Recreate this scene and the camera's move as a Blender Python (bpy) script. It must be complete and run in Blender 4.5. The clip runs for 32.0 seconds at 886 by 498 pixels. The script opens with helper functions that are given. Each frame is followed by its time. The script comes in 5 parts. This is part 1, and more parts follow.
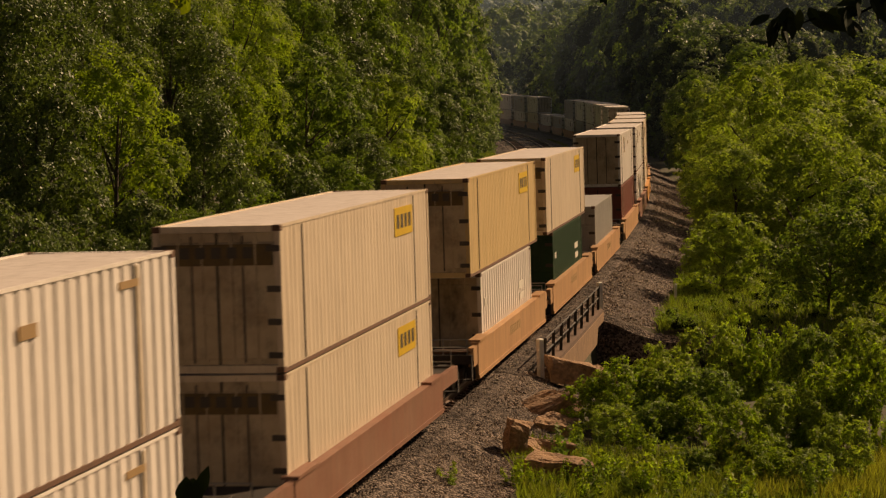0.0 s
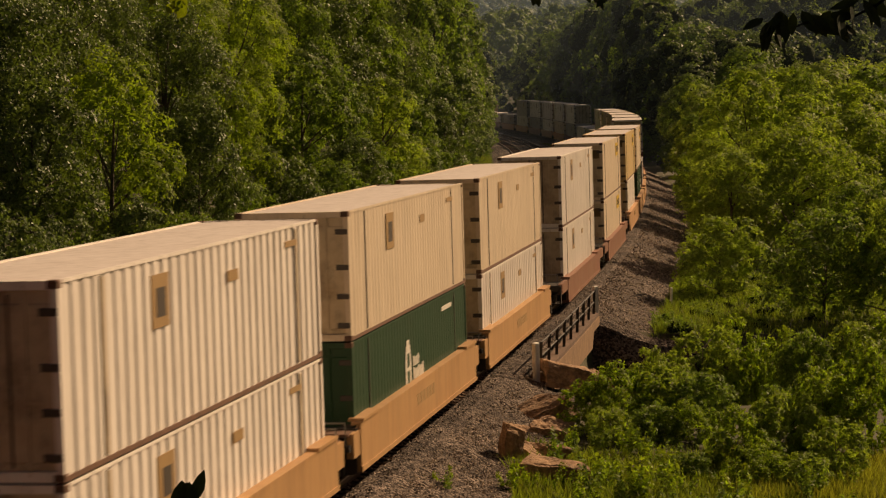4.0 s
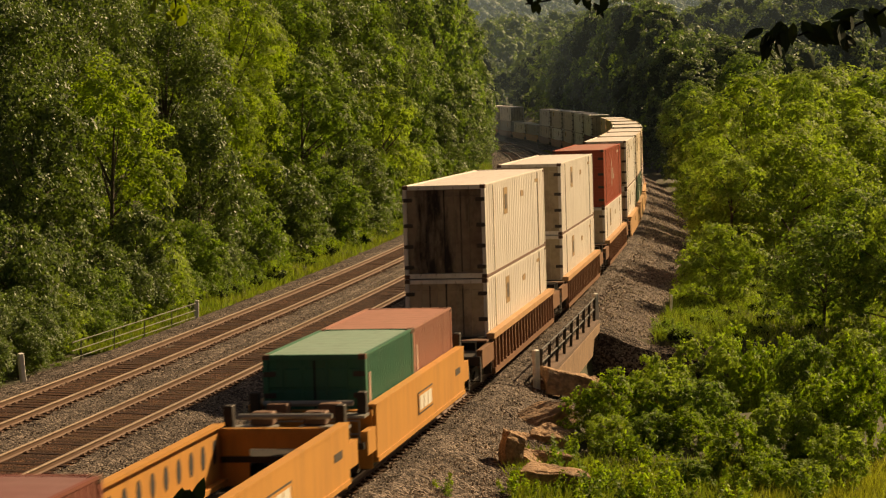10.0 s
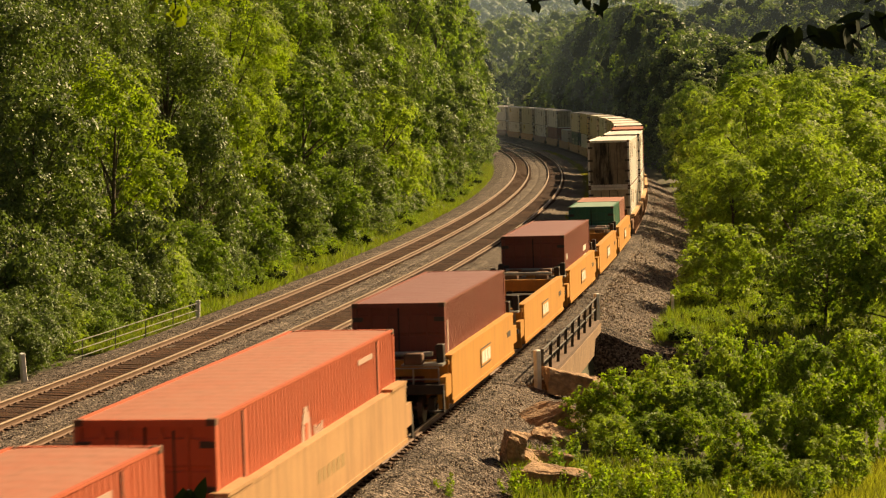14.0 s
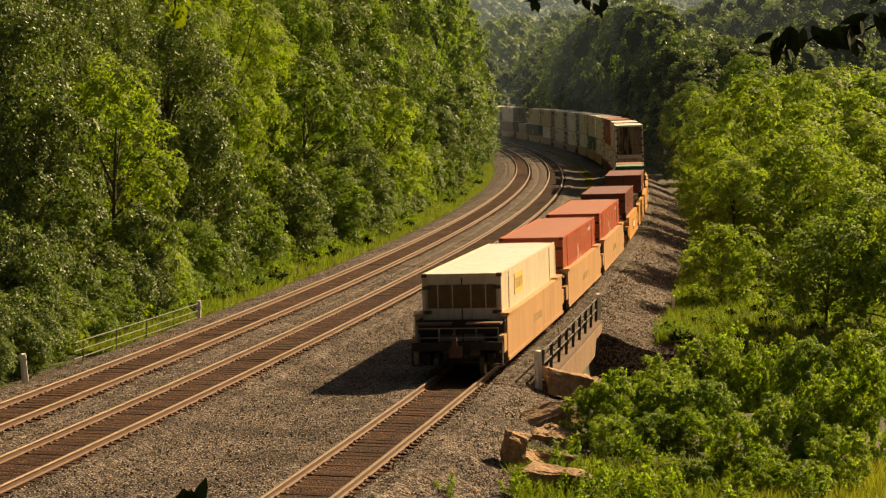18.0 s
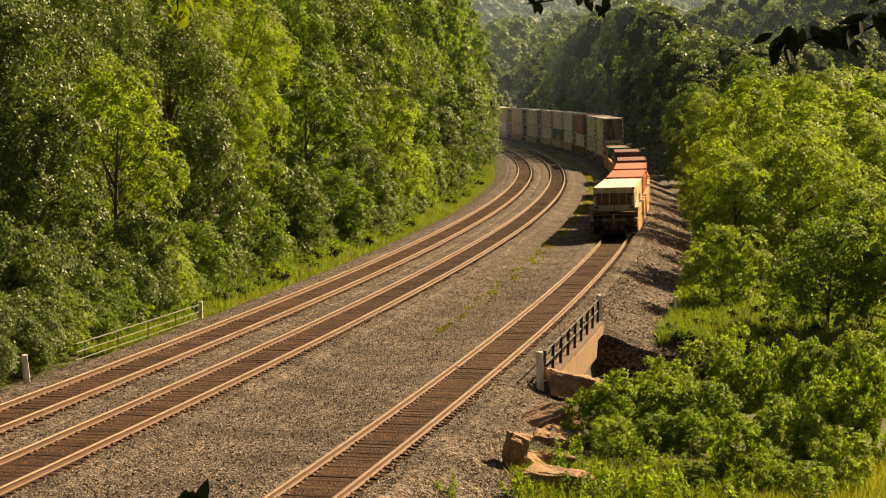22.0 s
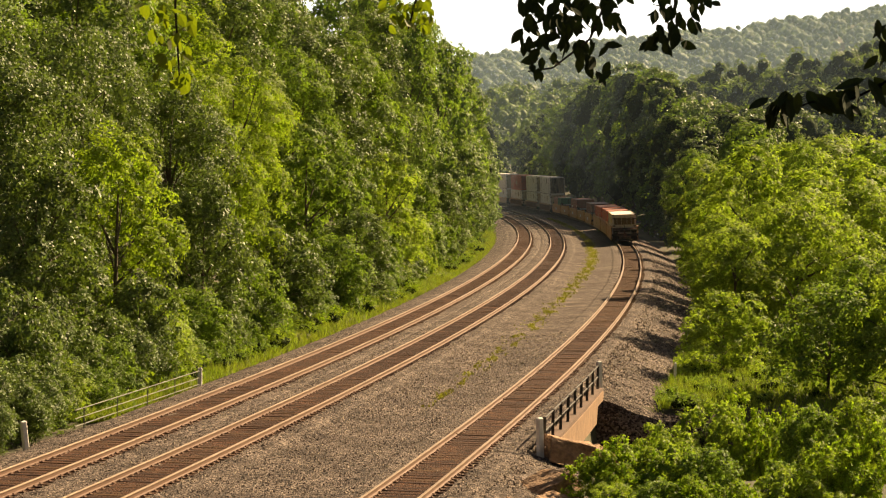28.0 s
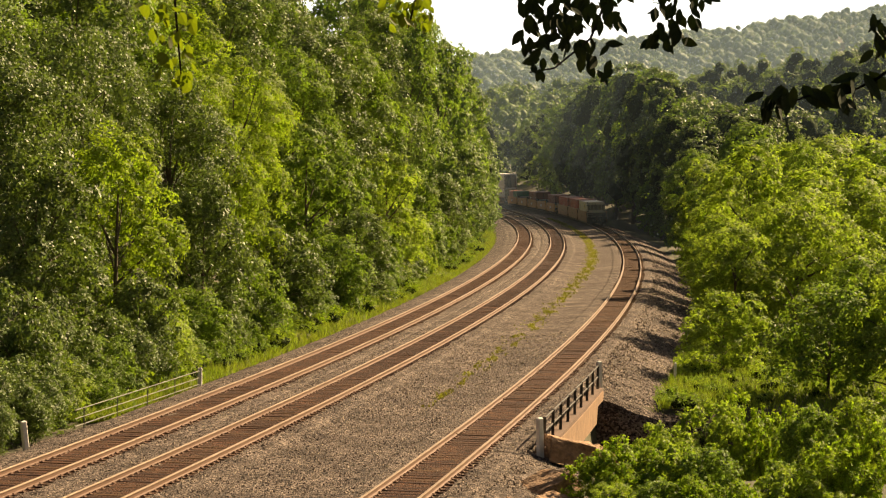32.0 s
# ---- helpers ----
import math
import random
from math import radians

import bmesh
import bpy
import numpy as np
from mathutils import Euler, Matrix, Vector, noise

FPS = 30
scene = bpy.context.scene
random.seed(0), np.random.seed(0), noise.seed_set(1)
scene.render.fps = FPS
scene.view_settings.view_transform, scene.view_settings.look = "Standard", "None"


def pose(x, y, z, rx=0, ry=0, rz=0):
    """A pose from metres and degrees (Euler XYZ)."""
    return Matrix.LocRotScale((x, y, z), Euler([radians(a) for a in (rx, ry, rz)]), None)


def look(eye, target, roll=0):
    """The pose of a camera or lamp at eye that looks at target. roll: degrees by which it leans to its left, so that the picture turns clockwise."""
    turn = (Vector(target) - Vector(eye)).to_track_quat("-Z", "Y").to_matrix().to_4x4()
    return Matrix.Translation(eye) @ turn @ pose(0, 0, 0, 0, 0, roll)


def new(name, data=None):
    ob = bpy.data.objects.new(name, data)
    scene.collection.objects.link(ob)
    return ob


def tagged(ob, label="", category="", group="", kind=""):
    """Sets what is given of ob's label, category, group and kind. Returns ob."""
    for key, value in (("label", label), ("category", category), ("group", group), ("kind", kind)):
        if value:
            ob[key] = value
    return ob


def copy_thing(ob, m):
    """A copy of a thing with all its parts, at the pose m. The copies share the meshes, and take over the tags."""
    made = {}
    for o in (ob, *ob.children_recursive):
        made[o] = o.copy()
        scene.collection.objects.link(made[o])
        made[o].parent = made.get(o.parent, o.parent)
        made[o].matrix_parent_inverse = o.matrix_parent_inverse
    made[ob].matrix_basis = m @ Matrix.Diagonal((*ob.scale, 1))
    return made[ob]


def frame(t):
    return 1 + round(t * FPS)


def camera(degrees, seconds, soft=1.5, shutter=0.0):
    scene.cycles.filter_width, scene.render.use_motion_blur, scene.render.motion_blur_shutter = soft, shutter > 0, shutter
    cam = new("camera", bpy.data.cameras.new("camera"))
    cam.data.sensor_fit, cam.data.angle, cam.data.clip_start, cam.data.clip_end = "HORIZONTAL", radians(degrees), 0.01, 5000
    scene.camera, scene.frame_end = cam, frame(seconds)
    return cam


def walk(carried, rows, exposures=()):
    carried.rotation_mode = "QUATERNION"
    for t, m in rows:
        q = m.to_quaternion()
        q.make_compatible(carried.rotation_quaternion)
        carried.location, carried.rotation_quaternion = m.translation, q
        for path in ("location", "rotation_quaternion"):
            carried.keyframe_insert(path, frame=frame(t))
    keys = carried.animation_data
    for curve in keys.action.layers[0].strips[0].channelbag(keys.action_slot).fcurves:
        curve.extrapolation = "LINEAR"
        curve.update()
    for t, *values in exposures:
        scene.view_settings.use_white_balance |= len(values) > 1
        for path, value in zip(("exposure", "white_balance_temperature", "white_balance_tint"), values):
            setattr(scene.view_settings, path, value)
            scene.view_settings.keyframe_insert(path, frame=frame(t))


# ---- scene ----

# ---------------------------------------------------------------- camera
EYE = (0.0, 0.0, 9.065)
FOCAL = 4135.0 / 1568.0


def aim(right, drop):
    """Direction of view: small turn to the right and drop below the level, as ratios."""
    return look(EYE, (EYE[0] + 100 * right, EYE[1] + 100, EYE[2] - 100 * drop), 0.81)


cam = camera(math.degrees(2 * math.atan(0.5 / FOCAL)), 32.0, soft=1.2, shutter=0.4)
PAN = [(0.0, 0.21, 300), (0.6, 0.96, 300), (1.2, 1.17, 300), (2.0, 1.49, 300), (2.8, 1.49, 299), (3.5, 1.92, 297), (4.5, 2.02, 287), (5.5, 1.92, 279), (6.5,
       1.92, 280), (7.5, 1.60, 280), (9.0, 1.92, 280), (11.0, 1.81, 280), (12.5, 1.49, 280), (14.0, 1.38, 280), (15.5, 1.28, 280), (17.0, 1.17, 280), (18.5,
       0.96, 279), (20.0, 0.74, 279), (21.5, 0.64, 279), (22.0, 0.32, 277.5), (22.5, 0.32, 275), (23.0, 0.21, 268), (23.5, 0.21, 258.5), (24.0, 0.21, 249),
       (24.5, 0.00, 231), (25.0, 0.00, 212), (25.5, 0.00, 194.5), (26.0, 0.00, 179), (26.5, 0.00, 167), (27.0, 0.00, 160), (27.5, 0.00, 159), (28.0, 0.00,
       160), (29.5, 0.11, 160), (31.0, 0.00, 160), (32.0, 0.00, 160)]
walk(cam, [(t, aim(0.001 * a, d / 4135.0)) for t, a, d in PAN],
     exposures=[(0.0, -0.12, 8000, 24), (2.0, -0.18, 8000, 24), (3.2, -0.18, 8000, 24), (6.0, 0.08, 8000, 23), (8.0, -0.16, 8000, 22), (9.0, 0.0, 8000, 18), (9.6, 0.35, 8000, 15), (10.5, 0.75, 8000, 11), (11.2, 1.05, 8000, 10),
                (14.5, 1.05, 8000, 10), (16.5, 0.6, 7900, 10), (17.2, 0.6, 7900, 10), (18.4, 1.05, 7900, 10), (23.0, 1.25, 7800, 11), (26.0, 1.35, 7500, 13), (32.0, 1.35, 7500, 13)])

# ---------------------------------------------------------------- world and sun
SUN_TO = Vector((0.59, 0.60, 0.60)).normalized()
world = bpy.data.worlds.new("sky")
scene.world = world
world.use_nodes = True
wn = world.node_tree.nodes
sky = wn.new("ShaderNodeTexSky")
sky.sky_type = "NISHITA"
sky.sun_disc = False
sky.sun_elevation = math.asin(SUN_TO.z)
sky.sun_rotation = math.atan2(SUN_TO.x, SUN_TO.y)
sky.dust_density = 7.0
sky.air_density = 1.2
wn["Background"].inputs[1].default_value = 0.019
world.node_tree.links.new(sky.outputs[0], wn["Background"].inputs[0])
sun = new("sun", bpy.data.lights.new("sun", "SUN"))
sun.data.energy, sun.data.angle, sun.data.color = 5.0, radians(0.6), (1.0, 0.80, 0.52)
sun.matrix_world = look(SUN_TO * 500, (0, 0, 0))


# bright summer haze low in the sky, far behind everything
haze = bpy.data.materials.new("hazy_sky")
haze.use_nodes = True
haze.node_tree.nodes.remove(haze.node_tree.nodes["Principled BSDF"])
glow = haze.node_tree.nodes.new("ShaderNodeEmission")
glow.inputs[0].default_value, glow.inputs[1].default_value = (0.92, 0.97, 1.0, 1), 0.75
haze.node_tree.links.new(glow.outputs[0], haze.node_tree.nodes["Material Output"].inputs[0])
hm = bpy.data.meshes.new("backdrop")
arc = [(4400 * math.sin(radians(a)), 4400 * math.cos(radians(a))) for a in range(-14, 17, 2)]
hm.from_pydata([(x, y, z) for x, y in arc for z in (-300, 480)], [], [(2 * i, 2 * i + 2, 2 * i + 3, 2 * i + 1) for i in range(len(arc) - 1)])
hm.materials.append(haze)
tagged(new("backdrop", hm), "pale hazy summer sky behind the ridges", "sky", kind="structure")


# thin summer haze hanging in the valley: almost clear air that scatters a little of the sun's light
def build_haze():
    for y, half, top, share in ((225, 95, 50, 0.002), (270, 110, 55, 0.003), (315, 125, 60, 0.005), (365, 145, 70, 0.009), (430, 170, 80, 0.009), (640, 240, 110, 0.015), (1050, 380, 170, 0.028), (1400, 520, 220, 0.045)):
        air = bpy.data.materials.new("hazy_air")
        air.use_nodes = True
        n, l = air.node_tree.nodes, air.node_tree.links
        n.remove(n["Principled BSDF"])
        clear, scatter, mix = n.new("ShaderNodeBsdfTransparent"), n.new("ShaderNodeBsdfTranslucent"), n.new("ShaderNodeMixShader")
        scatter.inputs[0].default_value = (0.53, 0.75, 1.0, 1)
        mix.inputs[0].default_value = share
        l.new(clear.outputs[0], mix.inputs[1])
        l.new(scatter.outputs[0], mix.inputs[2])
        l.new(mix.outputs[0], n["Material Output"].inputs[0])
        me = bpy.data.meshes.new("haze")
        me.from_pydata([(-half * 0.5, y, -6), (half, y, -6), (half, y, top), (-half * 0.5, y, top)], [], [(0, 1, 2, 3)])
        me.materials.append(air)
        tagged(new("haze", me), "thin pale summer haze hanging in the valley", "haze", kind="structure")


build_haze()


# ---------------------------------------------------------------- materials
def material(name, colour, rough=0.7, metal=0.0, second=None, scale=3.0, amount=0.5, fine=40.0, bump=0.2, dist=0.01, obj_vary=0.0, island_vary=0.0,
             translucent=0.0, spec=0.5, streak=None, grime=None, grime_amount=0.0, grime_edge=(0.45, 0.75)):
    """A weathered surface: two scales of noise between two colours, fine relief, optional vertical streaks of dirt."""
    m = bpy.data.materials.new(name)
    m.use_nodes = True
    nt = m.node_tree
    n, l = nt.nodes, nt.links
    bsdf = n["Principled BSDF"]
    out = n["Material Output"]
    geo = n.new("ShaderNodeTexCoord")
    second = second or tuple(c * 0.7 for c in colour)
    big = n.new("ShaderNodeTexNoise")
    big.inputs["Scale"].default_value, big.inputs["Detail"].default_value, big.inputs["Roughness"].default_value = scale, 6, 0.65
    small = n.new("ShaderNodeTexNoise")
    small.inputs["Scale"].default_value, small.inputs["Detail"].default_value = fine, 4
    for t in (big, small):
        l.new(geo.outputs["Object"], t.inputs["Vector"])
    add = n.new("ShaderNodeMath")
    add.operation = "MULTIPLY_ADD"
    l.new(small.outputs[0], add.inputs[0])
    add.inputs[1].default_value = 0.5
    l.new(big.outputs[0], add.inputs[2])
    ramp = n.new("ShaderNodeMapRange")
    ramp.inputs["From Min"].default_value, ramp.inputs["From Max"].default_value = 0.55, 1.0
    ramp.inputs["To Max"].default_value = amount
    l.new(add.outputs[0], ramp.inputs["Value"])
    mix = n.new("ShaderNodeMix")
    mix.data_type = "RGBA"
    mix.inputs[6].default_value, mix.inputs[7].default_value = (*colour, 1), (*second, 1)
    l.new(ramp.outputs[0], mix.inputs[0])
    col = mix.outputs[2]
    if grime:
        mapn = n.new("ShaderNodeMapping")
        mapn.inputs["Scale"].default_value = streak or (1.5, 1.5, 0.18)
        l.new(geo.outputs["Object"], mapn.inputs["Vector"])
        st = n.new("ShaderNodeTexNoise")
        st.inputs["Scale"].default_value, st.inputs["Detail"].default_value, st.inputs["Roughness"].default_value = 2.2, 7, 0.7
        l.new(mapn.outputs[0], st.inputs["Vector"])
        r2 = n.new("ShaderNodeMapRange")
        r2.inputs["From Min"].default_value, r2.inputs["From Max"].default_value, r2.inputs["To Max"].default_value = *grime_edge, grime_amount
        l.new(st.outputs[0], r2.inputs["Value"])
        mg = n.new("ShaderNodeMix")
        mg.data_type = "RGBA"
        l.new(r2.outputs[0], mg.inputs[0])
        l.new(col, mg.inputs[6])
        mg.inputs[7].default_value = (*grime, 1)
        col = mg.outputs[2]
    if obj_vary or island_vary:
        hsv = n.new("ShaderNodeHueSaturation")
        src = None
        if obj_vary:
            info = n.new("ShaderNodeObjectInfo")
            src, amt = info.outputs["Random"], obj_vary
        else:
            g2 = n.new("ShaderNodeNewGeometry")
            src, amt = g2.outputs["Random Per Island"], island_vary
        mr = n.new("ShaderNodeMapRange")
        mr.inputs["To Min"].default_value, mr.inputs["To Max"].default_value = 1 - amt, 1 + amt
        l.new(src, mr.inputs["Value"])
        l.new(mr.outputs[0], hsv.inputs["Value"])
        mr2 = n.new("ShaderNodeMapRange")
        mr2.inputs["To Min"].default_value, mr2.inputs["To Max"].default_value = 0.5 - 0.03 * amt, 0.5 + 0.03 * amt
        l.new(src, mr2.inputs["Value"])
        l.new(mr2.outputs[0], hsv.inputs["Hue"])
        l.new(col, hsv.inputs["Color"])
        col = hsv.outputs[0]
    l.new(col, bsdf.inputs["Base Color"])
    bsdf.inputs["Roughness"].default_value = rough
    bsdf.inputs["Metallic"].default_value = metal
    bsdf.inputs["Specular IOR Level"].default_value = spec
    if bump:
        b = n.new("ShaderNodeBump")
        b.inputs["Strength"].default_value, b.inputs["Distance"].default_value = bump, dist
        l.new(small.outputs[0], b.inputs["Height"])
        l.new(b.outputs[0], bsdf.inputs["Normal"])
    if translucent:
        tr = n.new("ShaderNodeBsdfTranslucent")
        warm = n.new("ShaderNodeMix")
        warm.data_type, warm.blend_type = "RGBA", "MULTIPLY"
        warm.inputs[0].default_value, warm.inputs[7].default_value = 1.0, (1.05, 1.15, 0.42, 1)
        l.new(col, warm.inputs[6])
        l.new(warm.outputs[2], tr.inputs["Color"])
        ms = n.new("ShaderNodeMixShader")
        ms.inputs[0].default_value = translucent
        l.new(bsdf.outputs[0], ms.inputs[1])
        l.new(tr.outputs[0], ms.inputs[2])
        l.new(ms.outputs[0], out.inputs["Surface"])
    return m


DIRT = (0.10, 0.065, 0.04)
M_SOIL = material("soil", (0.075, 0.058, 0.034), 0.95, second=(0.05, 0.06, 0.02), scale=0.15, amount=1.0, fine=3.0, bump=0.5, dist=0.1)


def gravel(name, light, dark, size):
    """Crushed stone: every cell a stone of its own grey-brown, with its own relief, and broad stains."""
    m = bpy.data.materials.new(name)
    m.use_nodes = True
    n, l = m.node_tree.nodes, m.node_tree.links
    bsdf = n["Principled BSDF"]
    co = n.new("ShaderNodeTexCoord")
    cells = n.new("ShaderNodeTexVoronoi")
    cells.inputs["Scale"].default_value = 1.0 / size
    l.new(co.outputs["Object"], cells.inputs["Vector"])
    hue = n.new("ShaderNodeSeparateColor")
    l.new(cells.outputs["Color"], hue.inputs[0])
    stain = n.new("ShaderNodeTexNoise")
    stain.inputs["Scale"].default_value, stain.inputs["Detail"].default_value = 0.4, 6
    l.new(co.outputs["Object"], stain.inputs["Vector"])
    power = n.new("ShaderNodeMath")
    power.operation = "POWER"
    power.inputs[1].default_value = 1.6
    l.new(hue.outputs[0], power.inputs[0])
    blend = n.new("ShaderNodeMath")
    blend.operation = "MULTIPLY"
    l.new(power.outputs[0], blend.inputs[0])
    span = n.new("ShaderNodeMapRange")
    span.inputs["From Min"].default_value, span.inputs["From Max"].default_value = 0.3, 0.7
    span.inputs["To Min"].default_value, span.inputs["To Max"].default_value = 0.45, 1.35
    l.new(stain.outputs[0], span.inputs["Value"])
    l.new(span.outputs[0], blend.inputs[1])
    mix = n.new("ShaderNodeMix")
    mix.data_type = "RGBA"
    mix.inputs[6].default_value, mix.inputs[7].default_value = (*dark, 1), (*light, 1)
    l.new(blend.outputs[0], mix.inputs[0])
    l.new(mix.outputs[2], bsdf.inputs["Base Color"])
    bsdf.inputs["Roughness"].default_value = 0.95
    bsdf.inputs["Specular IOR Level"].default_value = 0.2
    bump = n.new("ShaderNodeBump")
    bump.inputs["Strength"].default_value, bump.inputs["Distance"].default_value = 1.0, size * 0.9
    bump.invert = True
    l.new(cells.outputs["Distance"], bump.inputs["Height"])
    l.new(bump.outputs[0], bsdf.inputs["Normal"])
    return m


M_BALLAST = gravel("ballast_stone", (0.290, 0.228, 0.190), (0.018, 0.012, 0.010), 0.075)
M_BALLAST_RUST = gravel("rust_stained_ballast", (0.135, 0.058, 0.028), (0.020, 0.010, 0.006), 0.07)
M_STONE = material("ballast_pieces", (0.285, 0.225, 0.18), 0.9, second=(0.10, 0.07, 0.05), scale=2, fine=30, island_vary=0.85, spec=0.25)
M_TIE = material("creosoted_wood", (0.040, 0.018, 0.010), 0.9, second=(0.070, 0.032, 0.017), scale=2, fine=30, obj_vary=0.6, spec=0.12)
M_RAIL = material("rail_steel", (0.15, 0.08, 0.048), 0.65, 0.1, second=(0.09, 0.045, 0.028), scale=1.5, fine=25)
M_RAILTOP = material("worn_rail_steel", (0.36, 0.27, 0.20), 0.45, 0.7, second=(0.32, 0.21, 0.14), scale=1.0, fine=20, bump=0.05)
M_CONCRETE = material("stained_concrete", (0.32, 0.19, 0.10), 0.9, second=(0.15, 0.085, 0.05), scale=1.3, amount=0.9, fine=14, bump=0.4, dist=0.02, grime=(0.16, 0.10, 0.06), grime_amount=0.7)
M_ROCK = material("sandstone", (0.40, 0.24, 0.13), 0.9, second=(0.13, 0.075, 0.045), scale=2.2, amount=1.0, fine=8, bump=1.0, dist=0.09)
M_BLACK = material("black_painted_steel", (0.02, 0.018, 0.016), 0.5, second=(0.05, 0.03, 0.02), scale=6)
M_KERB = material("red_brown_concrete", (0.15, 0.085, 0.055), 0.9, second=(0.08, 0.048, 0.034), scale=1.5, amount=0.9, fine=12, bump=0.4, dist=0.02)
M_WHITE_POST = material("white_painted_wood", (0.84, 0.82, 0.78), 0.7, second=(0.5, 0.46, 0.4), scale=5, amount=0.6)
M_PIPE = material("dull_weathered_pipe", (0.20, 0.20, 0.17), 0.7, 0.3, second=(0.12, 0.10, 0.08), scale=5)
M_BARK = material("bark", (0.13, 0.10, 0.075), 0.95, second=(0.06, 0.045, 0.035), scale=4, amount=1.0, fine=18, bump=0.6, dist=0.03)
LEAF = dict(rough=0.55, scale=0.35, fine=2.0, amount=0.9, bump=0, translucent=0.48, spec=0.2)
M_LEAF_A = material("leaf_mid_green", (0.191, 0.270, 0.062), second=(0.140, 0.210, 0.050), island_vary=0.4, **LEAF)
M_LEAF_B = material("leaf_yellow_green", (0.256, 0.335, 0.058), second=(0.191, 0.265, 0.046), island_vary=0.3, **{**LEAF, "translucent": 0.57})
M_LEAF_D = material("leaf_bright_green", (0.293, 0.370, 0.085), second=(0.228, 0.305, 0.068), island_vary=0.3, **{**LEAF, "translucent": 0.56})
M_LEAF_C = material("leaf_dark_green", (0.144, 0.195, 0.068), second=(0.107, 0.155, 0.054), island_vary=0.45, **{**LEAF, "rough": 0.5, "spec": 0.3, "translucent": 0.36})
# Haze over the far ridge is put into this paler, greyer leaf colour.
M_LEAF_FAR = material("haze_paled_leaf_green", (0.172, 0.220, 0.150), second=(0.149, 0.190, 0.130), island_vary=0.2, **{**LEAF, "spec": 0.1})
M_LEAF_HILL = material("hillside_leaf", (0.172, 0.230, 0.085), second=(0.130, 0.185, 0.070), island_vary=0.2, **{**LEAF, "spec": 0.1, "translucent": 0.4})
# Base colour holds the shade between the leaves inside a crown.
M_INNER_SHADE = material("inner_foliage", (0.047, 0.066, 0.020), 0.95, second=(0.024, 0.036, 0.012), scale=2.2, fine=7, amount=1.0, bump=1.0, dist=0.3, spec=0.05)
M_MOSS = material("track_weeds", (0.214, 0.205, 0.050), second=(0.167, 0.150, 0.055), island_vary=0.4, **LEAF)
M_GRASS = material("grass_blades", (0.150, 0.215, 0.042), second=(0.233, 0.240, 0.060), island_vary=0.4, **LEAF)
M_MEADOW = material("meadow_grass_blades", (0.149, 0.210, 0.040), second=(0.205, 0.230, 0.060), island_vary=0.5, **LEAF)
M_DRYGRASS = material("dry_grass", (0.279, 0.260, 0.070), second=(0.223, 0.240, 0.050), island_vary=0.4, **LEAF)
M_WEED = material("weed_leaves", (0.260, 0.340, 0.050), second=(0.167, 0.250, 0.040), island_vary=0.5, **{**LEAF, "translucent": 0.55})


# ---------------------------------------------------------------- building helpers
def part(name, bm, mat, parent=None, label="", smooth=False):
    """Link a bmesh as one mesh object under parent."""
    me = bpy.data.meshes.new(name)
    if smooth:
        for f in bm.faces:
            f.smooth = True
    bm.to_mesh(me)
    bm.free()
    me.materials.append(mat)
    ob = new(name, me)
    if parent is not None:
        ob.parent = parent
    if label:
        ob["label"] = label
    return ob


def raw(name, verts, faces, mat, parent=None, label="", smooth=False):
    me = bpy.data.meshes.new(name)
    me.from_pydata([tuple(v) for v in verts], [], faces)
    if smooth:
        me.polygons.foreach_set("use_smooth", [True] * len(me.polygons))
    me.materials.append(mat)
    me.update()
    ob = new(name, me)
    if parent is not None:
        ob.parent = parent
    if label:
        ob["label"] = label
    return ob


def quads(name, corners, mat, parent=None, label=""):
    """A mesh of loose faces from an array (n, corners of a face, 3)."""
    n, k = corners.shape[:2]
    me = bpy.data.meshes.new(name)
    me.vertices.add(n * k)
    me.vertices.foreach_set("co", np.ascontiguousarray(corners, dtype=np.float32).ravel())
    me.loops.add(n * k)
    me.loops.foreach_set("vertex_index", np.arange(n * k, dtype=np.int32))
    me.polygons.add(n)
    me.polygons.foreach_set("loop_start", np.arange(0, n * k, k, dtype=np.int32))
    me.materials.append(mat)
    me.update(calc_edges=True)
    ob = new(name, me)
    if parent is not None:
        ob.parent = parent
    if label:
        ob["label"] = label
    return ob


def box(bm, x0, x1, y0, y1, z0, z1, bevel=0.0):
    vs = [bm.verts.new((x, y, z)) for x in (x0, x1) for y in (y0, y1) for z in (z0, z1)]
    fs = [bm.faces.new([vs[i] for i in q]) for q in ((0, 1, 3, 2), (4, 6, 7, 5), (0, 4, 5, 1), (2, 3, 7, 6), (0, 2, 6, 4), (1, 5, 7, 3))]
    if bevel:
        es = list({e for f in fs for e in f.edges})
        bmesh.ops.bevel(bm, geom=es, offset=bevel, segments=1, affect="EDGES")
    return vs


def boxes(*specs, bevel=0.0):
    bm = bmesh.new()
    for s in specs:
        box(bm, *s, bevel=bevel)
    return bm


def tube(bm, a, b, r0, r1=None, seg=8):
    r1 = r0 if r1 is None else r1
    a, b = Vector(a), Vector(b)
    d = (b - a).normalized()
    u = d.orthogonal().normalized()
    w = d.cross(u)
    rings = []
    for c, r in ((a, r0), (b, r1)):
        rings.append([bm.verts.new(c + r * (math.cos(k * 2 * math.pi / seg) * u + math.sin(k * 2 * math.pi / seg) * w)) for k in range(seg)])
    for k in range(seg):
        bm.faces.new((rings[0][k], rings[0][(k + 1) % seg], rings[1][(k + 1) % seg], rings[1][k]))
    bm.faces.new(rings[0][::-1])
    bm.faces.new(rings[1])


def empty(name, m=None):
    ob = new(name)
    ob.empty_display_size = 0.3
    if m is not None:
        ob.matrix_world = m
    return ob


